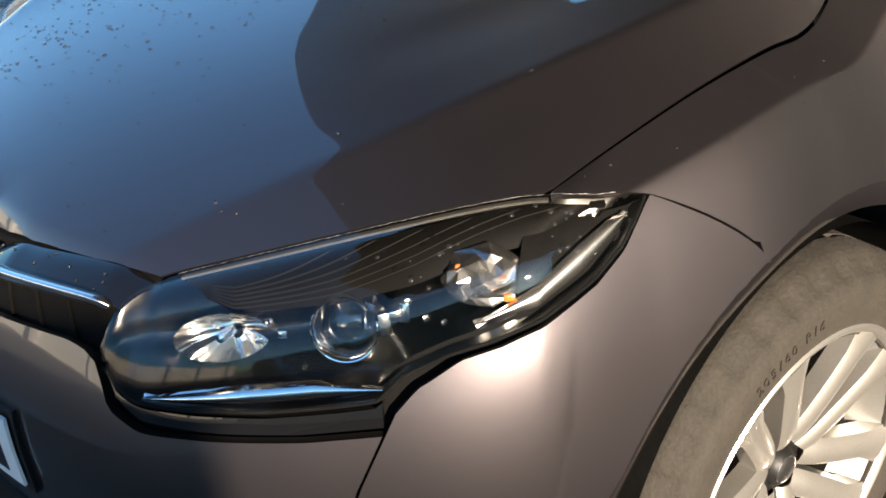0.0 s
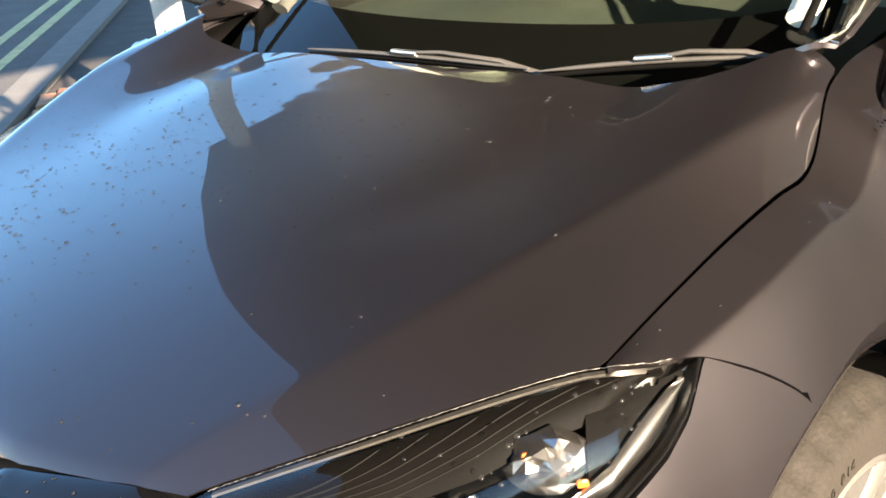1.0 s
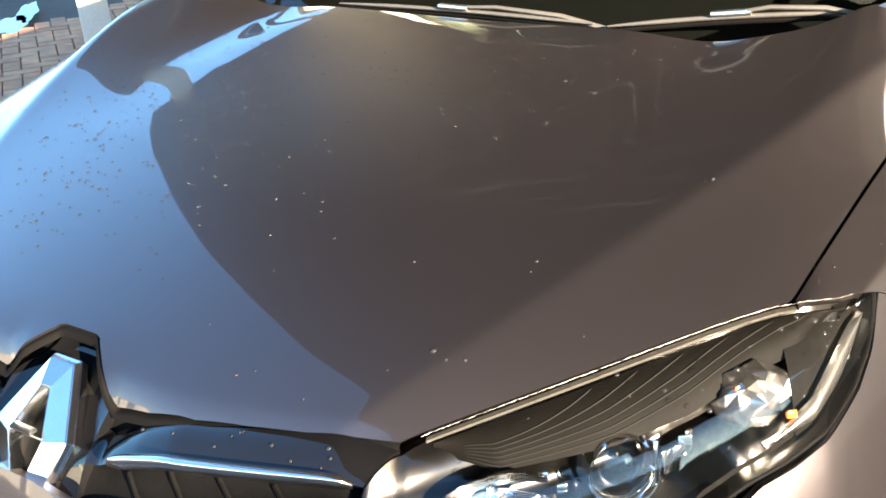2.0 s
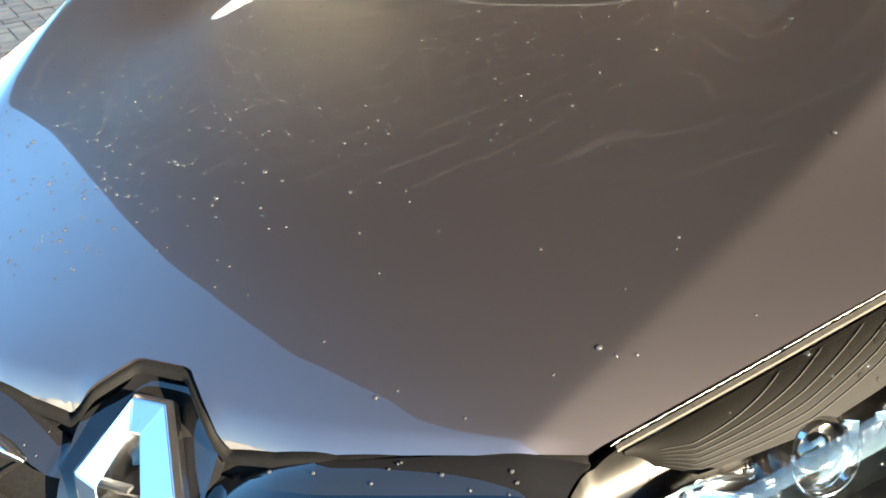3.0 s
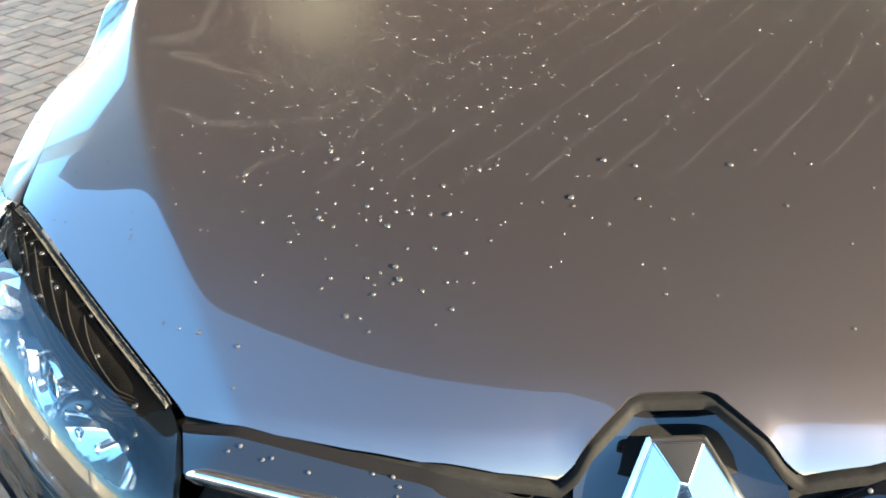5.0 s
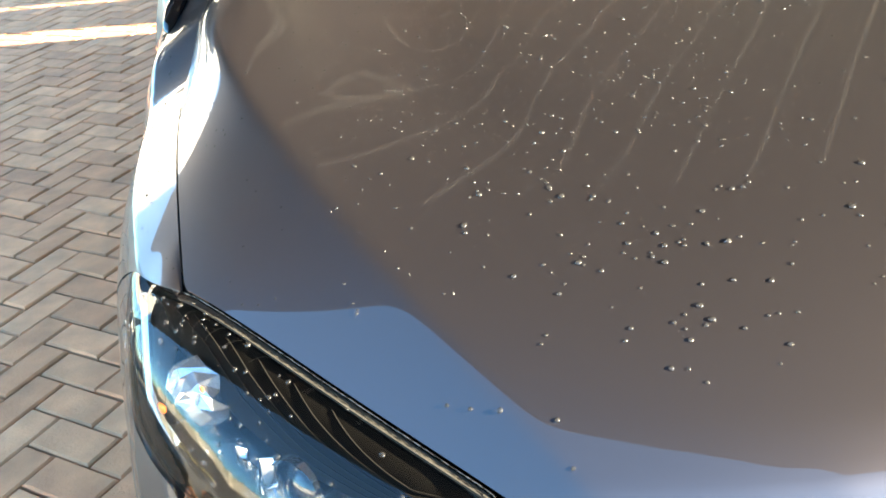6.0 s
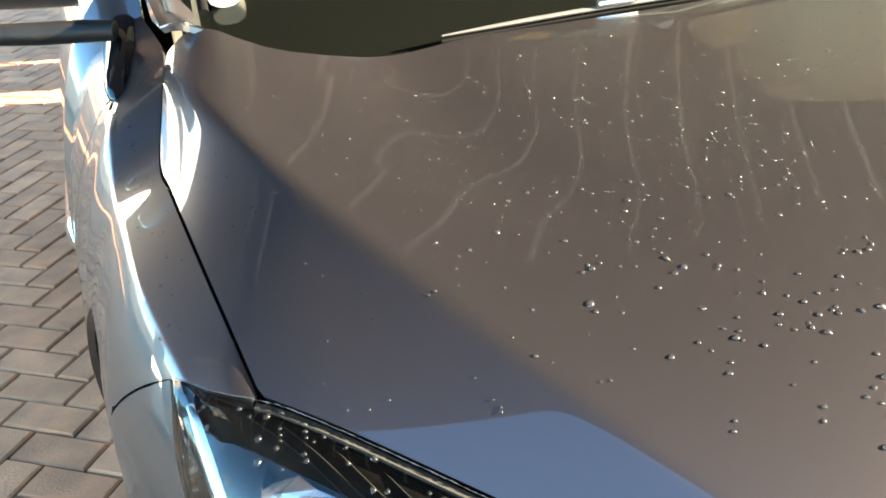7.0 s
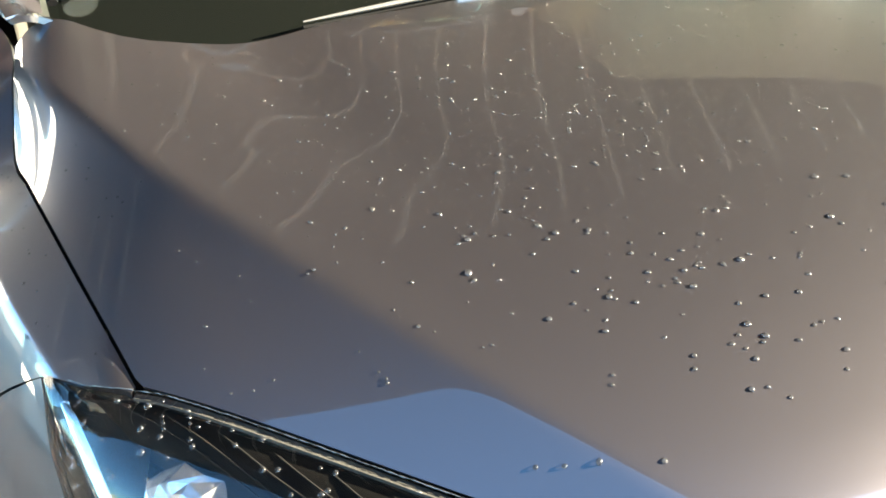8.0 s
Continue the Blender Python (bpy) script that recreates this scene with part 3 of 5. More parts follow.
def edge_gap_mesh():
    """A black strip for the rubber and the shade in the shut line, following the bonnet's front edge and the notch."""
    f = smooth_curve(FRONT_EDGE, 150)
    f = np.concatenate([f[:0:-1] * [-1, 1], f], 0)
    t = np.gradient(f, axis=0)
    out = np.stack([t[:, 1], -t[:, 0]], 1)
    out /= np.maximum(np.linalg.norm(out, axis=1, keepdims=True), 1e-9)
    k = np.hanning(9) / np.hanning(9).sum()
    out = np.stack([np.convolve(np.pad(out[:, j], 4, mode="edge"), k, mode="valid") for j in (0, 1)], 1)
    z = bonnet_z(f[:, 0], f[:, 1])
    rows = []
    for w, drop in ((-0.004, 0.004), (0.003, 0.0045), (0.0060, 0.0065), (0.0070, 0.013)):
        rows.append(np.concatenate([f + out * w, (z - drop)[:, None]], 1))
    return grid_mesh("edge_gap", np.stack(rows, 1), 0, out=(0, -0.5, 1), angle=60)


part("edge_gap", edge_gap_mesh(), SEAL, car, "black strip for the rubber and shade of the shut line along the bonnet's front edge")
part("badge_recess", notch_mesh(), BLACK_GLOSS, car, "gloss black hollow round the badge")


def badge_mesh():
    """An open four-sided emblem of broad flat bars, mitred at the top, with a narrow stepped rim."""
    outer = [(0.022, .059, .853), (.066, -.004, .797), (.024, -.050, .704), (-.024, -.050, .704), (-.062, -.004, .797), (-.022, .059, .853)]
    inner = [(0.0035, .026, .828), (.022, -.012, .788), (.0035, -.036, .744), (.0005, -.036, .744), (-.018, -.012, .788), (.0005, .026, .828)]
    up = Vector((0, -0.62, 0.78))
    o, i = [Vector(p) - up * 0.012 for p in outer], [Vector(p) - up * 0.012 for p in inner]
    side = [1, 1, 1, 0, 0, 0]
    ring_low = [p - up * 0.004 for p in o]
    ring_rim = [p + up * 0.007 for p in o]
    ring_step = [p.lerp(q, 0.10) + up * 0.0095 for p, q in zip(o, i)]
    ring_out = [p.lerp(q, 0.16) + up * 0.0125 for p, q in zip(o, i)]
    ring_in = [p.lerp(q, 0.93) + up * (0.0215 - 0.008 * k) for p, q, k in zip(o, i, side)]
    ring_edge = [p + up * 0.006 for p in i]
    ring_deep = [p - up * 0.010 for p in i]
    rings = [ring_low, ring_rim, ring_step, ring_out, ring_in, ring_edge, ring_deep]
    verts = [v for r in rings for v in r]
    faces = []
    for k in range(len(rings) - 1):
        for j in range(6):
            a, b = k * 6 + j, k * 6 + (j + 1) % 6
            faces.append((a, b, b + 6, a + 6))
    bm = bmesh.new()
    me = mesh_of("badge", verts, faces)
    bm.from_mesh(me)
    bmesh.ops.recalc_face_normals(bm, faces=bm.faces)
    bmesh.ops.bevel(bm, geom=[e for e in bm.edges if len(e.link_faces) == 2], offset=0.0009, segments=2, affect="EDGES")
    bm.to_mesh(me)
    bm.free()
    me.polygons.foreach_set("use_smooth", [True] * len(me.polygons))
    me.set_sharp_from_angle(angle=radians(22))
    return me


part("badge", badge_mesh(), BADGE_METAL, car, "chrome four-sided badge with raised ridges")
for k in range(4):
    z = 0.755 + 0.022 * k
    part("badge_slat", box_mesh("badge_slat", (0.034, 0.010, 0.004), (0, 0.004 + 0.016 * (2 - k), z - 0.020), 0.001), BLACK_PLASTIC, car)

# ---- number plate
part("plate_holder", nose_skin("plate_holder", 1.125, lambda s: 0.795, lambda s: 1.12, 6, 40, 0.008, -0.006), BLACK_PLASTIC, car)
plate = part("number_plate", nose_skin("number_plate", 1.085, lambda s: 0.826, lambda s: 1.09, 8, 40, 0.004, -0.0125), PLATE, car, "white number plate with dark bars")
for k in range(7):
    mid = -0.88 + 0.27 * k + (0.14 if k > 3 else 0)
    q = np.broadcast_to(np.linspace(mid - 0.095, mid + 0.095, 5)[:, None], (5, 4))
    p = shell(np.abs(q), np.broadcast_to(np.linspace(0.865, 1.055, 4)[None], (5, 4)), -0.0135) * np.stack([np.sign(q), np.ones_like(q), np.ones_like(q)], -1)
    part("plate_bar", grid_mesh("plate_bar", p, 0.002, out=(0, -1, 0.3)), PLATE_INK, plate)


# ---------------------------------------------------------------- headlamps
def headlamp(side):
    """One long swept-back lamp: dark ribbed bezel, dipped and main reflectors, an indicator pod and a clear lens."""
    flip = side < 0

    def put(name, me, material, parent, label=""):
        return part(name, mirror_mesh(me) if flip else me, material, parent, label)

    s = np.concatenate([np.linspace(1.81, 2.05, 16), np.linspace(2.09, 3.9, 44), np.linspace(3.95, 4.54, 20)])
    w = np.linspace(0, 1, 14)
    vt = np.array([LAMP_TOP(q) for q in s])
    vb = np.array([LAMP_BOTTOM(q) for q in s])
    v = vt[:, None] + (vb - vt)[:, None] * w[None]
    along_deep = np.sin(np.clip((s - 1.81) / 2.73, 0, 1) * math.pi)[:, None] ** 0.6
    deep = 0.006 + 0.066 * (np.sin(w * math.pi)[None] ** 0.7) * along_deep * np.interp(w, [0, .30, .50, 1], [0.4, 0.6, 1.0, 1.0])[None]
    ss = np.broadcast_to(s[:, None], v.shape)
    bowl = put("housing", grid_mesh("housing", shell(ss, v, deep), 0, out=(0.5, -0.6, 0.6), angle=50), DARK_CHROME, car, "dark chrome lamp housing")
    bulge = -0.001 - 0.017 * np.sin(w * math.pi)[None] ** 1.4 * along_deep
    lens = put("headlamp_lens", grid_mesh("headlamp_lens", shell(ss, v, bulge), 0, out=(0.5, -0.6, 0.6), angle=60), LENS, car, "clear headlamp lens with water drops")
    lens.visible_shadow = False

    # dark seal round the lens, and the thick clear rim that catches the sun along the bonnet
    rim = [shell(q, LAMP_BOTTOM(q) - 0.004, 0.003) for q in s[::-1]]
    put("lens_seal", tube_mesh("lens_seal", rim, 0.0020, 6), SEAL, bowl)
    q = np.linspace(2.12, 4.0, 60)
    bv = np.array([LAMP_TOP(k) - 0.004 for k in q])[:, None] + np.linspace(0, 0.026, 4)[None]
    put("lens_rim", grid_mesh("lens_rim", shell(np.broadcast_to(q[:, None], bv.shape), bv, 0.002 + np.zeros_like(bv)), 0.003, out=(0.5, -0.6, 0.6)), RIM_GREY, bowl, "grey moulded rim below the lens edge")
    # ragged thin rod shaped to imitate the broken highlight on the lens edge
    lip_rng = random.Random(8)
    for off, rad, s0, s1 in ((-0.005, 0.00055, 2.10, 4.40),):
        lip = [shell(q, LAMP_TOP(q) + off, -0.0005 + off * 0.13) for q in np.linspace(s0, s1, 150)]
        lip = [p + np.array((0, 0, lip_rng.uniform(-0.0005, 0.0003))) for p in lip]
        put("upper_lip", tube_mesh("upper_lip", lip, [0.0003] + [rad * max(0.15, lip_rng.gauss(0.6, 0.35)) for k in range(148)] + [0.0003], 6), LIP_METAL, bowl, "uneven lip that stands in for the highlight along the lens edge")

    # dark eyebrow above the reflectors, stepped by long ribs that fan out from the inner end
    def brow(q):
        return float(np.interp(q, [2.15, 2.45, 3.0, 3.4, 3.7, 4.0, 4.35], [.06, .262, .315, .30, .245, .225, .20]))
    q = np.linspace(2.15, 4.35, 60)
    top = np.array([LAMP_TOP(k) + 0.03 for k in q])
    low = np.array([max(brow(k), LAMP_TOP(k) + 0.031) for k in q])
    bv = top[:, None] + (low - top)[:, None] * np.linspace(0, 1, 10)[None]
    bd = 0.007 + 0.016 * np.linspace(0, 1, 10)[None] ** 1.5 + np.zeros_like(bv)
    put("brow_panel", grid_mesh("brow_panel", shell(np.broadcast_to(q[:, None], bv.shape), bv, bd), 0.02, out=(0.5, -0.6, 0.6)), LAMP_DARK, bowl, "dark ribbed eyebrow panel")
    for k in range(6):
        end = 2.95 + 0.23 * k
        pts = []
        for t in np.linspace(0, 1, 34):
            a = 2.30 + (end - 2.30) * t
            f = 0.50 + 0.085 * k - (0.42 + 0.085 * k) * t ** 2.6
            f = max(0.08, f)
            pts.append(shell(a, LAMP_TOP(a) + 0.03 + (max(brow(a), LAMP_TOP(a) + 0.031) - LAMP_TOP(a) - 0.03) * f, 0.0065 + 0.016 * f ** 1.5))
        put("bezel_rib", tube_mesh("bezel_rib", pts, [0.0003] + [0.0008] * 32 + [0.0003], 5), LAMP_RIB, bowl)

    def turned(sq, vq, depth, yaw):
        """A frame with local x out of the lamp, facing ahead and turned outwards by yaw."""
        return Matrix.Translation(Vector(shell(sq, vq, depth))) @ Matrix.Rotation(radians(yaw - 90), 4, "Z") @ Matrix.Rotation(radians(-14), 4, "Y")

    # main-beam reflector: a fluted fan below the brow
    m = turned(2.42, .375, .020, 34)
    pts = []
    for a in np.linspace(radians(15), radians(345), 49):
        row = []
        for t in np.linspace(0, 1, 9):
            r = 0.004 + 0.033 * t
            wave = 0.0012 * math.cos(a * 22) * t
            row.append(m @ Vector((-0.030 + 0.030 * t ** 1.8 + wave, r * math.cos(a) * 1.5, r * math.sin(a) * 0.72 + 0.25 * r * math.cos(a))))
        pts.append(row)
    put("main_reflector", grid_mesh("main_reflector", np.array([[tuple(p) for p in r] for r in pts]), 0, angle=60), REFLECTOR, bowl, "fluted main-beam reflector")
    put("main_bulb", lathe_mesh("main_bulb", [(.0003, .004), (.005, .002), (.006, -.008), (.006, -.024)], m, 14), REFLECTOR, bowl)
    # silver blocks between the two beams
    for k, (sq, vq, sz) in enumerate(((2.66, .335, .006), (2.74, .395, .006), (2.62, .405, .005), (3.30, .40, .007), (3.36, .36, .005), (3.46, .43, .005), (3.55, .455, .004), (2.86, .52, .004))):
        a = box_mesh("facet", (sz * 0.8, sz * 1.7, sz * 1.5), (0, 0, 0), 0.002)
        a.transform(turned(sq, vq, .022, 30 + 9 * k))
        put("facet", a, REFLECTOR, bowl)
    # dipped beam: dark barrel, bright lower arc and a bull's-eye glass
    m = turned(3.04, .415, .030, 42)
    put("barrel", lathe_mesh("barrel", [(.038, -.030), (.036, -.006), (.0335, .0), (.030, -.004), (.028, -.020)], m, 40, 40), REFLECTOR, bowl)
    arc = [m @ Vector((0.002, 0.035 * math.cos(a), 0.035 * math.sin(a))) for a in np.linspace(radians(150), radians(375), 40)]
    put("barrel_arc", tube_mesh("barrel_arc", arc, [0.0005] + [0.0013] * 38 + [0.0005], 6), CHROME, bowl, "bright arc round the dipped beam")
    put("projector_lens", lathe_mesh("projector_lens", [(0.0004 + 0.027 * math.sin(a), -0.022 + 0.018 * math.cos(a)) for a in np.linspace(0, math.pi / 2, 10)], m, 36, 60), LAMP_GLASS, bowl, "bull's-eye glass of the dipped beam")
    # bright plates that stand beside the dipped beam
    for sq, vq, tall, yaw in ((3.17, .385, .030, 10), (3.25, .425, .024, 62), (3.34, .395, .020, 30)):
        a = box_mesh("side_plate", (.003, .013, tall), (0, 0, 0), 0.0012)
        a.transform(turned(sq, vq, .026, yaw))
        put("side_plate", a, REFLECTOR, bowl)
    # indicator pod: a crinkled clear-silver shell with a trace of amber inside
    m = turned(3.73, .345, .016, 46)
    rng = random.Random(4)
    verts, faces = [m @ Vector((0.012, 0.0, 0.0))], []
    m_pod = 14
    for r, ox in ((0.013, 0.006), (0.024, 0.002), (0.033, -0.004), (0.039, -0.016)):
        for k in range(m_pod):
            a = 2 * math.pi * (k + rng.uniform(-.2, .2)) / m_pod
            verts.append(m @ Vector((ox + rng.uniform(-.0045, .0045), r * math.cos(a) * rng.uniform(.9, 1.1) * 1.05, r * math.sin(a) * rng.uniform(.9, 1.1) * 0.85)))
    for k in range(m_pod):
        faces.append((0, 1 + k, 1 + (k + 1) % m_pod))
        for j in range(3):
            a, b = 1 + m_pod * j + k, 1 + m_pod * j + (k + 1) % m_pod
            faces.extend([(a, a + m_pod, b + m_pod), (a, b + m_pod, b)])
    put("indicator_pod", mesh_of("indicator_pod", verts, faces, smooth=False), POD_METAL, bowl, "crinkled silver indicator pod")
    for sq, vq in ((3.86, .42), (3.62, .285)):
        a = box_mesh("amber_insert", (.004, .012, .008), (0, 0, 0), 0.003)
        a.transform(turned(sq, vq, .010, 50))
        put("amber_insert", a, AMBER, bowl, "amber insert of the indicator")

    # bright blades: one along the lower edge, one up the outer flank
    def blade(name, knots, depth, material, label):
        q = np.linspace(knots[0][0], knots[-1][0], 44)
        up = np.interp(q, [k[0] for k in knots], [k[1] for k in knots])
        lo = np.interp(q, [k[0] for k in knots], [k[2] for k in knots])
        t = np.linspace(0, 1, 7)
        bv = up[:, None] + (lo - up)[:, None] * t[None]
        bd = depth - 0.004 * np.sin(t * math.pi)[None] + np.zeros_like(bv)
        put(name, grid_mesh(name, shell(np.broadcast_to(q[:, None], bv.shape), bv, bd), 0.006, out=(0.5, -0.6, 0.6), angle=60), material, bowl, label)
    blade("light_guide", [(2.04, .572, .578), (2.2, .557, .595), (2.55, .545, .612), (2.91, .556, .618), (3.25, .600, .618)], 0.010, CHROME, "bright blade along the lower edge")
    # the wide tail of this blade stands in for sky mirrored in the lens
    blade("flank_guide_gleam", [(3.70, .474, .482), (3.85, .440, .472), (4.0, .395, .465), (4.2, .340, .430), (4.36, .310, .380), (4.45, .315, .330)], 0.012, POD_METAL, "outer light guide, widened into a wedge for the sky reflected in the lens")
    return bowl


headlamp(1)
headlamp(-1)


# ---------------------------------------------------------------- wheels
def wheel_meshes():
    """Tyre, rim barrel and a two-spoke pair, about the local x axis with the face at +x."""
    one = Matrix.Identity(4)
    tyre = lathe_mesh("tyre", [(.208, -.012), (.212, .004), (.226, .010), (.250, .016), (.276, .017), (.292, .013), (.300, .006), (.306, -.004), (.318, -.014), (.3255, -.030),
                               (.3265, -.060), (.322, -.062), (.322, -.068), (.3265, -.070), (.327, -.100), (.322, -.102), (.322, -.108), (.327, -.110), (.3265, -.145), (.322, -.147), (.322, -.152), (.3255, -.154), (.318, -.190), (.30, -.205), (.25, -.210), (.208, -.19)], one, 180, 28)
    n = 26
    for k, p in enumerate(tyre.vertices):
        if (k // n) % 5 == 0 and 6 <= k % n <= 10:
            p.co.y *= 0.985
            p.co.z *= 0.985
            p.co.x -= 0.006
    rim = lathe_mesh("rim", [(.168, -.05), (.190, -.018), (.2005, -.002), (.206, .006), (.212, .008), (.2165, .004), (.2165, -.004), (.205, -.010), (.198, -.030), (.190, -.10), (.196, -.18), (.212, -.195)], one, 64, 40)
    # a spoke: a pair of blades that leave the hub together and part towards the rim
    verts, faces = [], []
    n = 10
    for side in (-1, 1):
        base = len(verts)
        for k in range(n):
            t = k / (n - 1)
            r = 0.034 + 0.164 * t
            mid = side * (0.021 + 0.028 * t ** 1.3)
            half = 0.0195 + 0.003 * t + 0.012 * max(0, t - 0.8) / 0.2
            face = -0.030 + 0.034 * t ** 0.7
            for q, o in ((-half, -.034), (-half * 0.95, -.006), (-half * 0.6, -.001), (0, .0012), (half * 0.6, -.001), (half * 0.95, -.006), (half, -.034)):
                verts.append((face + o, q + mid, r))
        for k in range(n - 1):
            for j in range(6):
                a = base + k * 7 + j
                faces.append((a, a + 1, a + 8, a + 7))
    spoke = mesh_of("spoke", verts, faces, angle=50)
    hub = lathe_mesh("hub", [(.001, -.020), (.022, -.020), (.026, -.023), (.030, -.030), (.050, -.036), (.058, -.052), (.058, -.09)], one, 32, 30)
    cap = lathe_mesh("hub_cap", [(.0005, -.0165), (.016, -.017), (.021, -.019), (.023, -.023)], one, 24, 30)
    disc = lathe_mesh("brake_disc", [(.02, -.09), (.130, -.09), (.132, -.094), (.132, -.112), (.02, -.112)], one, 40, 30)
    return tyre, rim, spoke, hub, cap, disc


W_TYRE, W_RIM, W_SPOKE, W_HUB, W_CAP, W_DISC = wheel_meshes()
DISC_STEEL = mat("rusty_brake_disc", (0.25, 0.20, 0.16), 0.5, 0.8, vary=0.25, scale=20)


WHEEL = 1.05


def wheel(x, y, steer):
    side = 1 if x > 0 else -1
    if not W_TYRE.materials:
        W_TYRE.materials.append(TYRE)
    w = tagged(new("wheel", W_TYRE), "dusty tyre on a silver five-spoke alloy wheel")
    w.parent = car
    w.matrix_world = pose(x, y, 0.327 * WHEEL, 0, 0, steer + (0 if side > 0 else 180)) @ Matrix.Diagonal((1, WHEEL, WHEEL, 1))
    def sub(name, me, material, turn=0.0):
        o = new(name, me)
        if not me.materials:
            me.materials.append(material)
        o.parent = w
        big = 1.07 if name in ("rim", "spoke") else 1.0
        o.matrix_basis = Matrix.Translation((0.006 if big > 1 else 0.0, 0, 0)) @ Matrix.Rotation(turn, 4, "X") @ Matrix.Diagonal((1, big, big, 1))
        return o
    sub("rim", W_RIM, ALLOY)
    for k in range(5):
        sub("spoke", W_SPOKE, ALLOY, 2 * math.pi * k / 5 + 0.42)
    sub("hub", W_HUB, BLACK_PLASTIC)
    sub("hub_cap", W_CAP, SATIN_METAL)
    sub("brake_disc", W_DISC, DISC_STEEL)
    return w


wheels = [wheel(0.812, 0.785, -4), wheel(-0.775, 0.785, -4), wheel(0.82, 3.50, 0), wheel(-0.82, 3.50, 0)]

# size marking moulded into the tyre's sidewall
def sidewall_text(w, words, start_deg, radius=0.262):
    step = 3.0
    for k, ch in enumerate(words):
        if ch == " ":
            continue
        cu = bpy.data.curves.new("sidewall_mark", "FONT")
        cu.body, cu.size, cu.align_x, cu.align_y, cu.extrude = ch, 0.021, "CENTER", "CENTER", 0.0006
        tmp = bpy.data.objects.new("tmp", cu)
        me = bpy.data.meshes.new_from_object(tmp)
        bpy.data.objects.remove(tmp)
        me.materials.clear()
        a = radians(start_deg - step * k)
        o = new("sidewall_mark", me)
        me.materials.append(TYRE)
        o.parent = w
        face = Matrix(((0, 0, 1, 0.0178), (1, 0, 0, 0), (0, 1, 0, 0), (0, 0, 0, 1)))
        o.matrix_basis = Matrix.Rotation(a, 4, "X") @ Matrix.Translation((0, 0, radius)) @ face


sidewall_text(wheels[0], "205/60 R16", 30)


def arch_liner(y, sx, r=0.372, x_in=0.52, x_out=0.80):
    a = np.linspace(radians(-25), radians(205), 40)
    xs = np.linspace(x_out, x_in, 6)
    pts = np.array([[(x, y + r * math.cos(q), 0.36 + r * math.sin(q)) for x in xs] for q in a])
    inner = np.array([[(x_in, y + r * f * math.cos(q), 0.36 + r * f * math.sin(q)) for f in (1.0, 0.6, 0.2)] for q in a])
    me = grid_mesh("arch_liner", np.concatenate([pts, inner], 1), 0)
    return part("arch_liner", me if sx > 0 else mirror_mesh(me), SEAL, car)


for sx in (1, -1):
    arch_liner(ARCH_Y + 0.005, sx)
    arch_liner(3.50, sx)


# ---------------------------------------------------------------- cowl, screen, wipers
def screen(u, w, deep=0.0):
    """The windscreen: u across (-1..1), w from its foot (0) to the roof (1)."""
    u, w = np.broadcast_arrays(np.asarray(u, float), np.asarray(w, float))
    half = 0.632 - 0.06 * w
    y = 1.028 + 0.11 * u ** 2 * (1 - w) + 0.085 * w * u ** 2 + 0.90 * w
    z = 1.016 + 0.015 * u ** 2 * (1 - w) + 0.480 * w - 0.02 * w * w - 0.05 * w * u ** 2 + 0.12 * w * (1 - w) - deep
    return np.stack([u * half, y, z], -1)


def strip(name, f, us, ws, edge=0.0, out=(0, -1, 1)):
    U, W = np.meshgrid(us, ws, indexing="ij")
    return grid_mesh(name, f(U, W), edge, out=out, angle=40)


pane = part("windscreen", strip("windscreen", screen, np.linspace(-1, 1, 41), np.linspace(-0.085, 1, 27)), GLASS, car, "green-tinted windscreen")
pane.visible_shadow = False
part("screen_band", strip("screen_band", lambda u, w: screen(u, -0.083 + w * (0.17 + 0.05 * np.abs(u) ** 6), 0.004), np.linspace(-1, 1, 41), np.linspace(0, 1, 9)), FRIT, car, "black ceramic band of the windscreen")
for sx in (1, -1):
    part("screen_edge", strip("screen_edge", lambda u, w: screen(sx * (0.955 + 0.045 * u), w, 0.004), np.linspace(0, 1, 4), np.linspace(0, 1, 20)), FRIT, car)


def cowl_mesh():
    x = np.linspace(-0.655, 0.655, 61)
    rear = smooth_curve(REAR_EDGE, 80)
    pts = []
    for q in np.linspace(0, 1, 8):
        a = np.abs(x)
        y0 = np.interp(a, rear[:, 0], rear[:, 1]) - 0.03
        z0 = bonnet_z(a, y0) - 0.04
        p1 = screen(x / 0.632, -0.07, 0.012)
        y = y0 + (p1[:, 1] - y0) * q
        z = z0 + (p1[:, 2] - z0) * q - 0.012 * np.sin(q * math.pi)
        pts.append(np.stack([x, y, z], 1))
    return grid_mesh("cowl", np.array(pts), 0, out=(0, -0.3, 1))


part("cowl", cowl_mesh(), SEAL, car, "black plastic cowl below the windscreen")


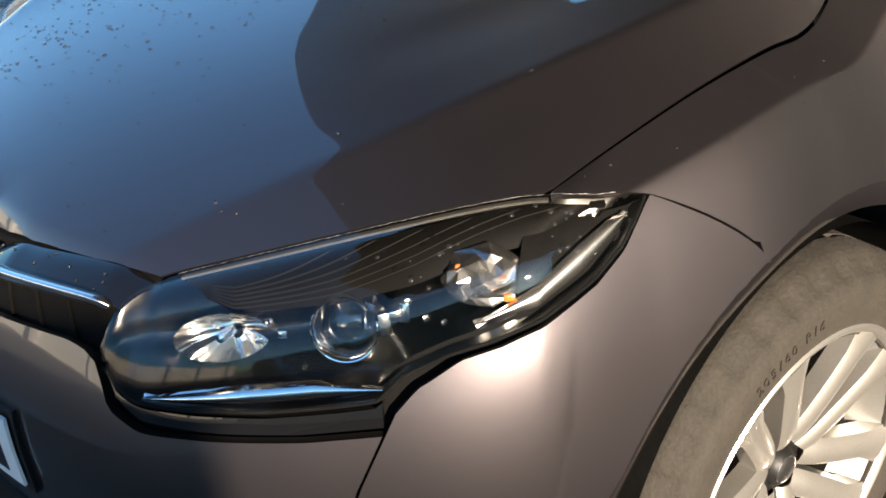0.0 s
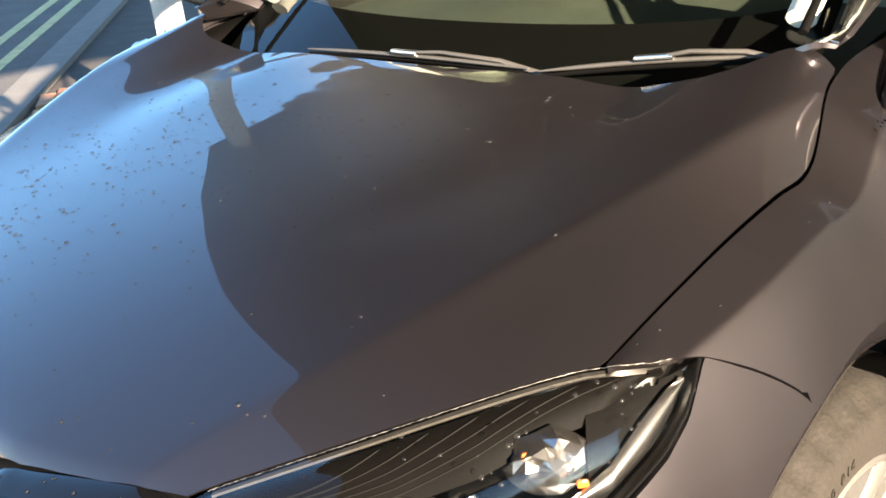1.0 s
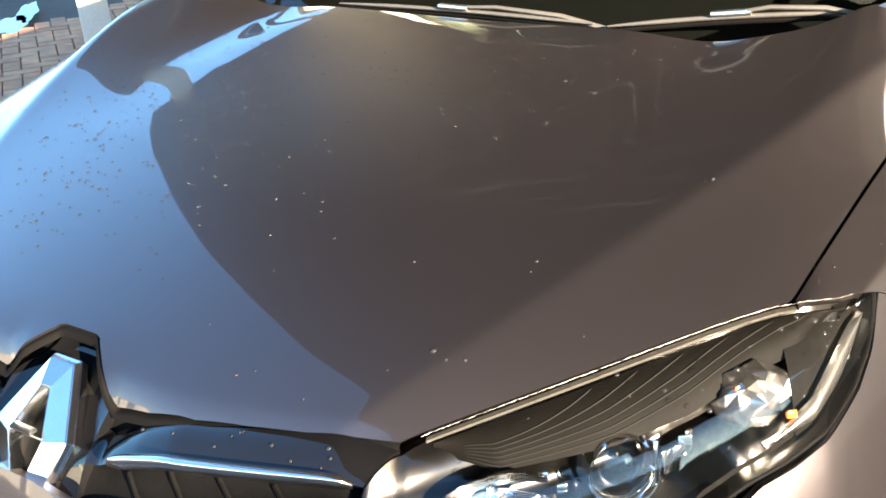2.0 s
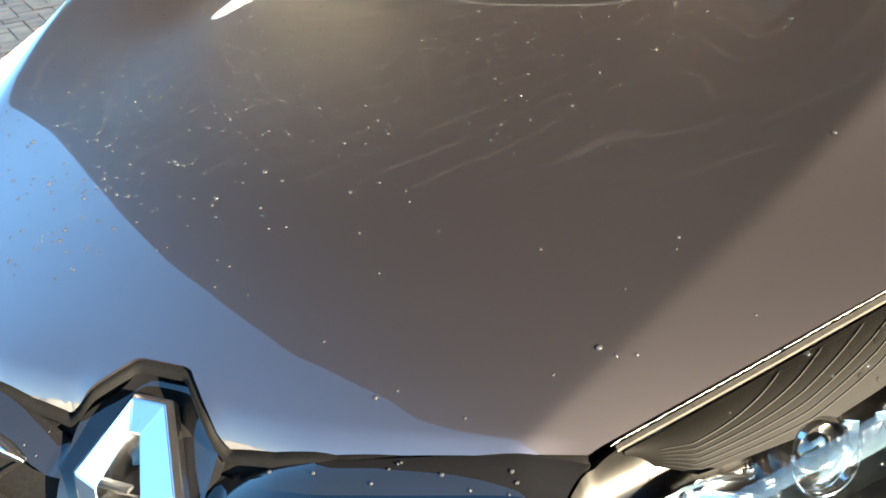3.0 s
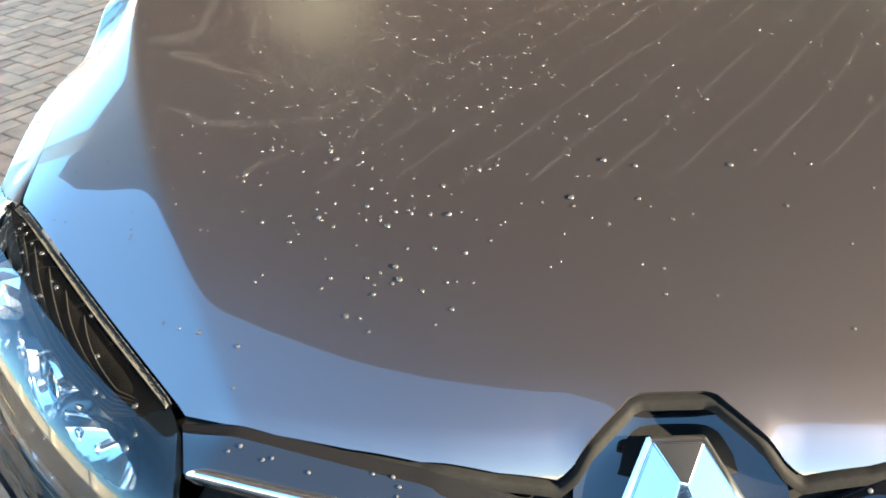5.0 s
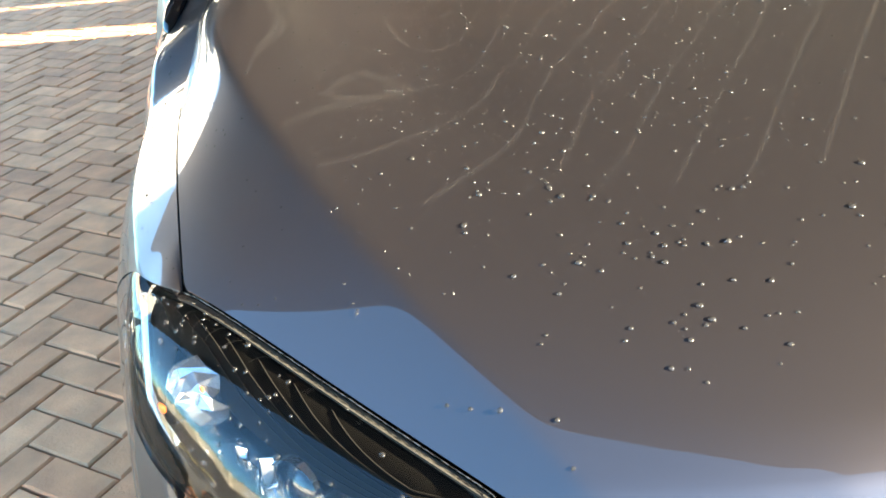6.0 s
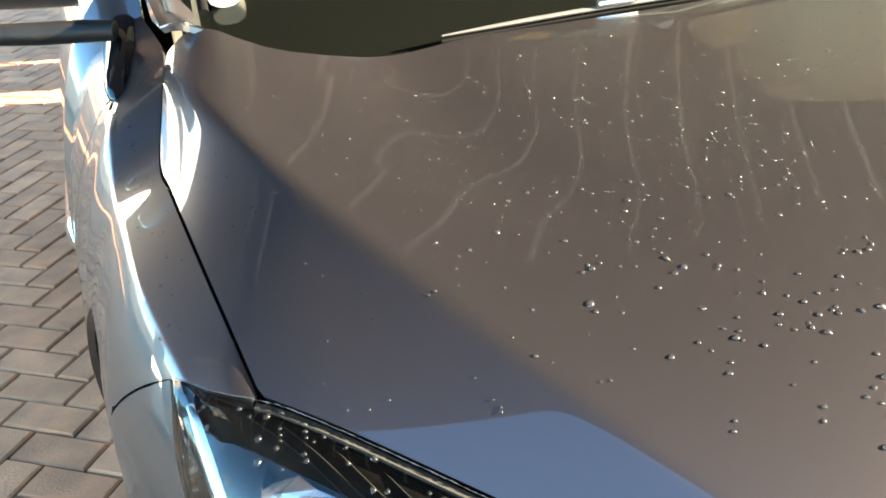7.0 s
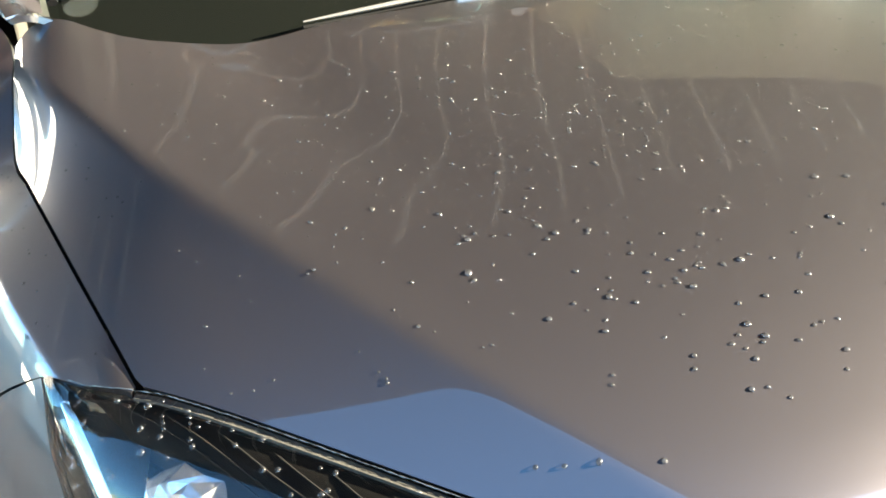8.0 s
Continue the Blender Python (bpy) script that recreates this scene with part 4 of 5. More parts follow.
def wiper_parts(blade_a, blade_b, clip_t, arm_end, label):
    a, b = Vector(blade_a), Vector(blade_b)
    d = (b - a).normalized()
    pts = [a.lerp(b, t) + Vector((0, 0, 0.004 * math.sin(t * math.pi))) for t in np.linspace(0, 1, 9)]
    blade = part("wiper_blade", tube_mesh("wiper_blade", pts, [.002, .004, .005, .005, .005, .005, .005, .004, .002], 8, squash=0.75), WIPER, car, label)
    part("blade_rubber", tube_mesh("blade_rubber", [p + Vector((0, 0.004, -0.009)) for p in pts], 0.0035, 6), SEAL, blade)
    c = a.lerp(b, clip_t) + Vector((0, -0.002, 0.010))
    cl = box_mesh("blade_clip", (0.062, 0.012, 0.010), (0, 0, 0), 0.004)
    cl.transform(Matrix.Translation(c) @ d.to_track_quat("X", "Z").to_matrix().to_4x4())
    part("blade_clip", cl, SATIN_METAL, blade, "grey blade clip")
    e = Vector(arm_end)
    arm = [c, c.lerp(e, 0.3) + Vector((0, -0.004, 0.012)), c.lerp(e, 0.7) + Vector((0, 0, 0.012)), e]
    part("wiper_arm", tube_mesh("wiper_arm", arm, [.004, .005, .006, .007], 8, squash=0.7), WIPER, blade, "satin grey wiper arm")
    part("arm_cap", lathe_mesh("arm_cap", [(.0005, .006), (.007, .005), (.009, .002), (.009, -.01)], Matrix.Translation(e) @ Matrix.Rotation(radians(-90), 4, "Y"), 16), BLACK_PLASTIC, blade)


wiper_parts((-.322, 1.016, 1.015), (.212, .998, 1.019), 0.49, (0.24, 1.006, 1.008), "grey wiper blade lying at the foot of the windscreen")
wiper_parts((.243, .982, 1.021), (.602, 1.034, 1.056), 0.53, (0.625, 1.038, 1.049), "grey wiper blade lying at the foot of the windscreen")


# ---------------------------------------------------------------- cabin shell
BELT = [(1.25, .700, 1.108), (1.6, .722, 1.135), (2.2, .738, 1.155), (3.0, .736, 1.175), (3.6, .69, 1.20), (3.95, .60, 1.21)]
FLANK = [(1.25, .885), (1.6, .888), (2.2, .890), (3.0, .888), (3.6, .872), (3.8, .82), (3.92, .75)]
ROOF = [(1.90, .565, 1.455), (2.3, .59, 1.55), (2.8, .59, 1.585), (3.5, .575, 1.565), (4.02, .54, 1.50)]


def at_y(table, y):
    ys = [r[0] for r in table]
    return [np.interp(y, ys, [r[k] for r in table]) for k in range(1, len(table[0]))]


def flank(y, v):
    y, v = np.broadcast_arrays(np.asarray(y, float), np.asarray(v, float))
    bx, bz = at_y(BELT, y)
    fx, = at_y(FLANK, y)
    a = np.clip(v, 0, 1) * math.pi / 2
    low = np.maximum(0, v - 1)
    x = bx + (fx - bx) * np.sin(a) - 0.03 * low ** 2
    z = WAIST_Z + (bz - WAIST_Z) * np.cos(a) - 0.38 * low
    return np.stack([x, y, z], -1)


def flank_piece(name, y0, y1, v1, rows=24, cols=24, edge=0.012):
    y = np.linspace(y0, y1, cols)
    pts = []
    for q in y:
        vv = np.linspace(0.0, 1.9, 200)
        p = flank(np.full(200, q), vv)
        inside = np.hypot(q - 3.50, p[:, 2] - 0.36) < 0.385
        end = float(vv[inside.argmax()]) if inside.any() else v1
        pts.append(flank(np.full(rows, q), np.linspace(0, min(end, v1), rows)))
    return grid_mesh(name, np.array(pts), edge, out=(1, 0, 0.3))




def front_door_mesh():
    """From the slanting cut behind the wing to the centre pillar."""
    v = np.linspace(0.0, 1.62, 40)
    pts = []
    for k in np.linspace(0, 1, 14):
        a = door_cut(v) + 0.014
        pts.append(shell(a + (9.0 - a) * k, v))
    for y in np.linspace(1.29, 2.245, 22):
        pts.append(flank(np.full(40, y), v))
    return grid_mesh("front_door", np.array(pts), 0.010, out=(1, 0, 0.3))


both("front_door", front_door_mesh(), PAINT, car, "grey front door")
both("rear_door", flank_piece("rear_door", 2.251, 3.10, 1.62), PAINT, car, "grey rear door")
both("rear_quarter", flank_piece("rear_quarter", 3.106, 3.92, 1.7, 30, 60), PAINT, car, "grey rear quarter panel")
both("sill", grid_mesh("sill", np.array([flank(np.full(6, q), np.linspace(1.63, 2.0, 6)) for q in np.linspace(1.14, 3.12, 20)]), 0.01, out=(1, 0, 0)), BLACK_PLASTIC, car, "black sill")
for y0, y1 in ((1.30, 1.705), (1.72, 2.23), (2.27, 3.06)):
    rows = np.array([flank(np.full(9, q), np.linspace(0.885 - 0.04 * min(1.0, (q - y0) / 0.05 + 0.05, (y1 - q) / 0.05 + 0.05), 0.885 + 0.04 * min(1.0, (q - y0) / 0.05 + 0.05, (y1 - q) / 0.05 + 0.05), 9)) + np.array([[0.014 * math.sin(t * math.pi) ** 0.6 * min(1.0, (q - y0) / 0.05 + 0.02, (y1 - q) / 0.05 + 0.02), 0, 0] for t in np.linspace(0, 1, 9)]) for q in np.linspace(y0, y1, 40)])
    both("door_moulding", grid_mesh("door_moulding", rows, 0.006, out=(1, 0, 0)), CHROME, car, "bright door moulding")


def side_glass(name, y0, y1, lift0=0.0, cut_front=False):
    y = np.linspace(y0, y1, 16)
    pts = []
    for q in y:
        bx, bz = at_y(BELT, q)
        rx, rz = at_y(ROOF, q)
        rz2 = np.interp(q, [1.2, 1.90, 4.3], [1.13, 1.42, 9]) if cut_front else 9
        top = min(rz - 0.02, max(bz + 0.012, rz2))
        f = (top - bz) / (rz - bz)
        w = np.linspace(0, 1, 8)
        pts.append(np.stack([bx - 0.012 + (rx + 0.01 - bx) * f * w, np.full(8, q), bz + (top - bz) * w], 1))
    return grid_mesh(name, np.array(pts), 0, out=(1, 0, 0.3))


for nm, a, b in (("quarter_glass", 1.27, 1.60), ("front_door_glass", 1.63, 2.22), ("rear_door_glass", 2.28, 3.06), ("rear_quarter_glass", 3.14, 3.80)):
    g1, g2 = both(nm, side_glass(nm, a, b, cut_front=True), GLASS, car, "tinted side glass")
    g1.visible_shadow = g2.visible_shadow = False


def pillar(name, a, b, width, material, label=""):
    a, b = Vector(a), Vector(b)
    me = tube_mesh(name, [a.lerp(b, t) + Vector((0, 0, 0.03 * math.sin(t * math.pi))) for t in np.linspace(0, 1, 10)], width, 12, squash=0.8)
    return both(name, me, material, car, label)


def screen_pillar_mesh():
    """Body panel that runs from the bonnet's rear corner up the side of the windscreen to the roof."""
    pts = []
    for w in np.linspace(0, 1, 30):
        a = screen(1.012, w)
        b = np.array([np.interp(w, [0, .05, .2, .5, 1], c) for c in ((.689, .694, .704, .668, .600), (1.043, 1.09, 1.26, 1.56, 1.95), (1.0745, 1.092, 1.135, 1.295, 1.455))])
        if w == 0:
            a = np.array([.625, 1.016, 1.064])
        t = np.linspace(0, 1, 9)[:, None]
        bow = 0.012 * np.sin(t * math.pi)
        pts.append(a * (1 - t) + b * t + bow * np.array([0.3, -0.3, 0.9]))
    return grid_mesh("windscreen_pillar", np.array(pts), 0.008, out=(0.4, -0.3, 1))


both("windscreen_pillar", screen_pillar_mesh(), PAINT, car, "grey panel beside the windscreen")
both("pillar_seam", tube_mesh("pillar_seam", [(.690, 1.041, 1.0775), (.676, 1.0445, 1.079), (.664, 1.043, 1.078)], 0.0016, 6), SATIN_METAL, car)
pillar("pillar_trim", (.630, 1.07, 1.082), (.568, 1.94, 1.456), 0.007, SEAL)
pillar("pillar_lining", (.590, 1.17, 1.078), (.540, 1.92, 1.405), 0.024, PALE_TRIM, "pale lining of the windscreen pillar")
pillar("quarter_pillar", (.716, 1.615, 1.13), (.585, 1.80, 1.36), 0.018, BLACK_GLOSS)
pillar("centre_pillar", (.735, 2.25, 1.15), (.592, 2.27, 1.56), 0.024, BLACK_GLOSS)
pillar("rear_pillar", (.735, 3.10, 1.17), (.590, 3.12, 1.57), 0.026, BLACK_GLOSS)
pillar("tail_pillar", (.66, 3.95, 1.20), (.545, 3.95, 1.50), 0.05, PAINT)
both("roof_rail", tube_mesh("roof_rail", [(.572, 1.90, 1.445), (.592, 2.3, 1.548), (.592, 2.8, 1.582), (.577, 3.5, 1.562), (.545, 4.0, 1.50)], 0.026, 10), PAINT, car)


def roof_mesh():
    pts = []
    for y in np.linspace(1.92, 4.02, 30):
        rx, rz = at_y(ROOF, y)
        x = np.linspace(-rx, rx, 21)
        pts.append(np.stack([x, np.full(21, y), rz + 0.035 * (1 - (x / rx) ** 2)], 1))
    return grid_mesh("roof", np.array(pts), 0.015, out=(0, 0, 1))


part("roof", roof_mesh(), PAINT, car, "grey roof")


def tail_mesh(z0, z1, name):
    pts = []
    for z in np.linspace(z0, z1, 14):
        w = np.interp(z, [.25, .6, 1.2, 1.5], [.72, .74, .62, .54])
        y = np.interp(z, [.25, .55, .75, 1.2, 1.5], [4.10, 4.18, 4.16, 4.10, 4.00])
        x = np.linspace(-w, w, 21)
        pts.append(np.stack([x, y - 0.25 * (x / w) ** 4, np.full(21, z)], 1))
    return grid_mesh(name, np.array(pts), 0.012, out=(0, 1, 0))


part("tailgate", tail_mesh(.72, 1.19, "tailgate"), PAINT, car, "grey tailgate")
part("rear_bumper", tail_mesh(.24, .715, "rear_bumper"), PAINT, car, "grey rear bumper")
rg = part("rear_window", tail_mesh(1.20, 1.50, "rear_window"), GLASS, car, "tinted rear window")
rg.visible_shadow = False
both("tail_lamp", grid_mesh("tail_lamp", np.array([flank(np.full(6, q), np.linspace(0.05, 0.6, 6)) + np.array([0.004, 0, 0]) for q in np.linspace(3.76, 3.92, 8)]), 0.01, out=(1, 0, 0)), mat("red_lamp_plastic", (0.35, 0.01, 0.01), 0.15), car, "red tail lamp")
part("underbody", box_mesh("underbody", (1.30, 3.6, 0.10), (0, 2.05, 0.27), 0.03), SEAL, car)


# ---- door mirror: foot on the door, housing reaching outwards
def door_mirror(sx):
    def put(name, me, material, parent, label=""):
        return part(name, me if sx > 0 else mirror_mesh(me), material, parent, label)
    q = np.linspace(7.95, 8.99, 26)
    right = np.interp(q, [7.95, 8.0, 8.1, 8.28, 8.5, 9.0], [.235, .205, .175, .14, .095, .04])
    left = np.interp(q, [7.95, 8.0, 8.1, 8.25, 8.48, 8.7, 9.0], [.25, .275, .285, .28, .26, .235, .20])
    t = np.linspace(0, 1, 13)
    lift = -0.001 - 0.017 * np.sin(t * math.pi)[None] ** 0.5 * np.interp(q, [7.95, 8.05, 8.2], [0.05, 0.7, 1.0])[:, None]
    fv = right[:, None] + (left - right)[:, None] * t[None]
    foot = put("mirror_foot", grid_mesh("mirror_foot", shell(np.broadcast_to(q[:, None], fv.shape), fv, lift), 0.006, out=(0.7, -0.2, 0.7), angle=70), BLACK_GLOSS, car, "gloss black mirror foot")
    pts = []
    for a in np.linspace(0, math.pi, 15):
        row = []
        for t in np.linspace(0, 1, 13):
            x = 0.785 + 0.20 * t
            h = 0.060 * (1 - 0.35 * t ** 3) * (1 - (max(0, t - .85) / .15) ** 2 * 0.6)
            d = 0.085 * (1 - 0.3 * t) * (1 - (max(0, t - .85) / .15) ** 2 * 0.6)
            row.append((x, 1.25 - d * math.sin(a), 1.140 + 0.012 * t + h * math.cos(a)))
        pts.append(row)
    shell_ob = put("mirror_housing", grid_mesh("mirror_housing", np.array(pts), 0.006, out=(0, -1, 0)), PAINT, foot, "grey mirror housing")
    put("mirror_lip", tube_mesh("mirror_lip", [(.745, 1.15, 1.058), (.785, 1.165, 1.060), (.85, 1.175, 1.064), (.93, 1.19, 1.070), (.98, 1.22, 1.085)], [.014, .016, .016, .014, .006], 8), BLACK_PLASTIC, foot, "black lower lip of the mirror")
    put("mirror_glass", grid_mesh("mirror_glass", np.array([[(0.79 + 0.185 * t, 1.252, 1.140 + 0.012 * t + 0.053 * (2 * w - 1) * (1 - .35 * t ** 3)) for w in np.linspace(0, 1, 6)] for t in np.linspace(0, 1, 8)]), 0, out=(0, 1, 0)), mat("mirror_silver", (.9, .9, .9), 0.02, 1.0), foot)


door_mirror(1)
door_mirror(-1)


# ---- cabin
def dash_mesh():
    pts = []
    for q, (y, z) in enumerate(((1.08, .985), (1.20, 1.005), (1.40, 1.020), (1.58, 1.022), (1.68, 1.00), (1.72, .93), (1.72, .70))):
        x = np.linspace(-.63, .63, 31)
        hump = 0.030 * np.exp(-((x + 0.02) / 0.22) ** 2) * (1 if 1.3 < y < 1.7 else 0.2)
        pts.append(np.stack([x, np.full(31, y), z + hump - 0.02 * (x / .63) ** 4], 1))
    return grid_mesh("dashboard", np.array(pts), 0, out=(0, -0.2, 1))


part("dashboard", dash_mesh(), DASH, car, "grey-green dashboard seen through the windscreen")
part("cabin_floor", box_mesh("cabin_floor", (1.35, 2.7, 0.05), (0, 2.75, 0.42), 0.01), DARK_CLOTH, car)


def seat(x):
    base = part("seat", box_mesh("seat", (.50, .50, .16), (x, 2.20, .60), 0.05, segs=3), CLOTH, car, "pale cloth seat")
    back = box_mesh("seat_back", (.50, .14, .62), (0, 0, .31), 0.05, segs=3)
    back.transform(pose(x, 2.42, .66, -16, 0, 0))
    part("seat_back", back, CLOTH, base)
    head = box_mesh("headrest", (.26, .09, .18), (0, 0, 0), 0.035, segs=3)
    head.transform(pose(x, 2.64, 1.36, -10, 0, 0))
    part("headrest", head, DARK_CLOTH, base)
    for o in (-.07, .07):
        part("headrest_rod", tube_mesh("headrest_rod", [(x + o, 2.585, 1.22), (x + o, 2.63, 1.34)], 0.006, 8), SATIN_METAL, base)


seat(.37)
seat(-.37)
bench = box_mesh("rear_seat", (1.24, .16, .62), (0, 3.25, .98), 0.05, segs=3)
part("rear_seat", bench, CLOTH, car, "pale cloth rear seat")
ring = [Vector((-.37 + .185 * math.cos(a), 1.80 + .185 * math.sin(a) * 0.42, 1.0 + .185 * math.sin(a) * 0.90)) for a in np.linspace(0, 2 * math.pi, 41)]
sw = part("steering_wheel", tube_mesh("steering_wheel", ring, 0.016, 10, caps=False), DASH, car, "dark steering wheel")
part("steering_hub", box_mesh("steering_hub", (.17, .08, .13), (-.37, 1.79, 1.0), 0.03, segs=3), DASH, sw)
for sx in (1, -1):
    part("steering_spoke", box_mesh("steering_spoke", (.12, .02, .03), (-.37 + sx * .125, 1.795, 1.0), 0.006), SATIN_METAL, sw)


# ---------------------------------------------------------------- carport and house
A_DIR = Vector((0.766, -0.643, 0)).normalized()     # along the carport's front edge
CORNER = Vector((-3.18, 2.47, 0))    # its open front corner
BOARD_DIR = Vector((0.47, 0.883, 0)).normalized()
BOARD_N = Vector((BOARD_DIR.y, -BOARD_DIR.x, 0))
SOFFIT_Z = 2.60
TURN = math.atan2(A_DIR.y, A_DIR.x)
FRONT_LINE = [CORNER] + [Vector((x, y, 0)) for x, y in ((-2.6, 1.88), (-2.0, 1.37), (-1.5, 0.99), (-0.9, 0.60), (-0.5, 0.34), (-0.2, 0.09), (0.05, -0.17), (0.3, -0.47), (0.7, -0.80), (2.6, -1.90))]
OUTLINE = FRONT_LINE + [FRONT_LINE[-1] + BOARD_DIR * 7.8, CORNER + Vector((0.1, 6.2, 0))]


def cut(poly, n, c):
    """The part of a flat outline on the side where n . p <= c."""
    out = []
    for p, q in zip(poly, poly[1:] + poly[:1]):
        dp, dq = n.dot(p) - c, n.dot(q) - c
        if dp <= 0:
            out.append(p)
        if dp * dq < 0:
            out.append(p + (q - p) * (dp / (dp - dq)))
    return out


def plate_mesh(name, poly, z0, z1):
    n = len(poly)
    v = [(p.x, p.y, z0) for p in poly] + [(p.x, p.y, z1) for p in poly]
    f = [tuple(range(n))[::-1], tuple(range(n, 2 * n))] + [(k, (k + 1) % n, n + (k + 1) % n, n + k) for k in range(n)]
    return mesh_of(name, v, f, smooth=False)


def carport():
    c = thing("carport_roof", "flat carport roof with brown boarded soffit and pale beads", "carport", at=(0, 0, 0))
    part("roof_deck", plate_mesh("roof_deck", OUTLINE, SOFFIT_Z + 0.03, SOFFIT_Z + 0.14), ROOFING, c)
    lo, hi = min(BOARD_N.dot(p) for p in OUTLINE), max(BOARD_N.dot(p) for p in OUTLINE)
    wide = 0.222
    k = lo
    while k < hi - 0.02:
        strip_poly = cut(cut(OUTLINE, -BOARD_N, -(k + 0.0015)), BOARD_N, k + wide - 0.0015)
        if len(strip_poly) >= 3:
            part("soffit_board", plate_mesh("soffit_board", strip_poly, SOFFIT_Z, SOFFIT_Z + 0.022), SOFFIT, c)
            run = [BOARD_DIR.dot(p) for p in cut(OUTLINE, -BOARD_N, -(k + wide - 0.004)) if BOARD_N.dot(p) < k + wide + 0.03]
            if len(run) > 1 and max(run) - min(run) > 1.2:
                p = BOARD_N * (k + wide) + BOARD_DIR * min(run)
                p = p + BOARD_DIR * max(0.05, (1.75 - p.y) / BOARD_DIR.y)
                q = BOARD_N * (k + wide) + BOARD_DIR * (max(run) - 0.03)
                mid = (p + q) / 2
                part("soffit_bead", box_mesh("soffit_bead", (0.019, (q - p).length, 0.018), (mid.x, mid.y, SOFFIT_Z + 0.003), 0.003, math.atan2(-BOARD_DIR.x, BOARD_DIR.y)), BEAD, c)
        k += wide
    for p, q in zip(OUTLINE, OUTLINE[1:] + OUTLINE[:1]):
        d = q - p
        m = (p + q) / 2
        part("fascia", box_mesh("fascia", (d.length + 0.02, 0.03, 0.20), (m.x, m.y, SOFFIT_Z + 0.06), 0.004, math.atan2(d.y, d.x)), SOFFIT, c, "brown fascia board")


carport()


def post(x, y, label):
    p = thing("carport_post", label, "post", group="carport posts", at=(x, y, 0))
    part("shaft", box_mesh("shaft", (0.135, 0.135, SOFFIT_Z), (0, 0, SOFFIT_Z / 2), 0.008, TURN), WHITE_POST, p)
    part("sleeve", box_mesh("sleeve", (0.165, 0.165, 0.10), (0, 0, 0.05), 0.006, TURN), KERB, p)
    part("post_plate", box_mesh("post_plate", (0.075, 0.006, 0.055), (0.072 * 0.87, -0.072 * 0.5 - 0.03, 0.56), 0.001, TURN), BEAD, p, "pale plate screwed to the post")


post(-3.06, 2.62, "white square carport post in the sun")
far_post = CORNER + Vector((0.45, 5.9, 0))
post(far_post.x, far_post.y, "white square carport post at the back")


def house():
    h = thing("house", "buff rendered house wall at the back of the carport", "house")
    p0 = Vector((1.84, 2.98, 0))
    along_wall = Vector((0.766, -0.643, 0))
    side_wall = Vector((0.24, 0.97, 0)).normalized()
    # the side wall's gaps are added to let strips of sun through
    for name, k0, k1, d in (("wall_front", 0, 4.0, along_wall), ("wall_side", 0, 0.53, side_wall), ("wall_side", 0.84, 1.33, side_wall), ("wall_side", 1.42, 4.2, side_wall)):
        at = p0 + d * ((k0 + k1) / 2) + (Vector((-d.y, d.x, 0)) * 0.11 if name == "wall_front" else Vector((d.y, -d.x, 0)) * 0.11)
        part(name, box_mesh(name, (k1 - k0, 0.22, SOFFIT_Z - 0.004), (at.x, at.y, SOFFIT_Z / 2 - 0.002), 0.01, math.atan2(d.y, d.x)), RENDER_WALL, h)
    # upright cover strips on the wall
    for k in range(3, 12):
        q = p0 + Vector((-side_wall.y, side_wall.x, 0)) * 0.006 + side_wall * (0.46 + 0.3 * k)
        part("cover_strip", box_mesh("cover_strip", (0.03, 0.016, SOFFIT_Z - 0.02), (q.x, q.y, SOFFIT_Z / 2), 0.003, math.atan2(side_wall.y, side_wall.x)), RENDER_WALL, h)


house()

# ---------------------------------------------------------------- ground
def quad(name, pts, z, material, label, kind="structure", category="", cuts=1):
    me = mesh_of(name, [(x, y, z) for x, y in pts], [tuple(range(len(pts)))], smooth=False)
    return tagged(part(name, me, material), label, category or name, kind=kind)


R = 400
tagged(part("ground", mesh_of("ground", [(-R, -R, -0.035), (R, -R, -0.035), (R, R, -0.035), (-R, R, -0.035)], [(0, 1, 2, 3)], smooth=False), EARTH), "brown tarmac ground round the yard, reaching to the horizon", "ground", kind="structure")

# road along the yard: its edge runs slantwise past the carport
ROAD_DIR = Vector((-0.735, 0.678, 0)).normalized()
ROAD_N = Vector((-ROAD_DIR.y, ROAD_DIR.x, 0)) * 1.0
if ROAD_N.x > 0:
    ROAD_N = -ROAD_N
EDGE_AT = Vector((-5.15, 3.02, 0))


def band(name, off0, off1, z, material, label, category, a=-30, b=60, thick=0.0):
    p = [EDGE_AT + ROAD_N * off0 + ROAD_DIR * a, EDGE_AT + ROAD_N * off0 + ROAD_DIR * b, EDGE_AT + ROAD_N * off1 + ROAD_DIR * b, EDGE_AT + ROAD_N * off1 + ROAD_DIR * a]
    v = [(q.x, q.y, z) for q in p] + [(q.x, q.y, -0.034) for q in p]
    f = [(0, 1, 2, 3), (0, 4, 5, 1), (1, 5, 6, 2), (2, 6, 7, 3), (3, 7, 4, 0)]
    me = mesh_of(name, v, f, smooth=False)
    bm = bmesh.new()
    bm.from_mesh(me)
    bmesh.ops.recalc_face_normals(bm, faces=bm.faces)
    bm.to_mesh(me)
    bm.free()
    return tagged(part(name, me, material), label, category, kind="structure")


band("road", 0.26, 9.0, -0.004, ASPHALT, "worn grey asphalt road beside the yard", "road")
band("kerb", 0.0, 0.25, 0.012, KERB, "low concrete kerb between paving and road", "kerb")
band("road_line", 0.50, 0.60, -0.0005, YELLOW, "faded yellow line along the road edge", "road marking", a=-2.5)
band("road_line", 0.78, 0.88, -0.0005, YELLOW, "faded yellow line along the road edge", "road marking", a=-2.5)
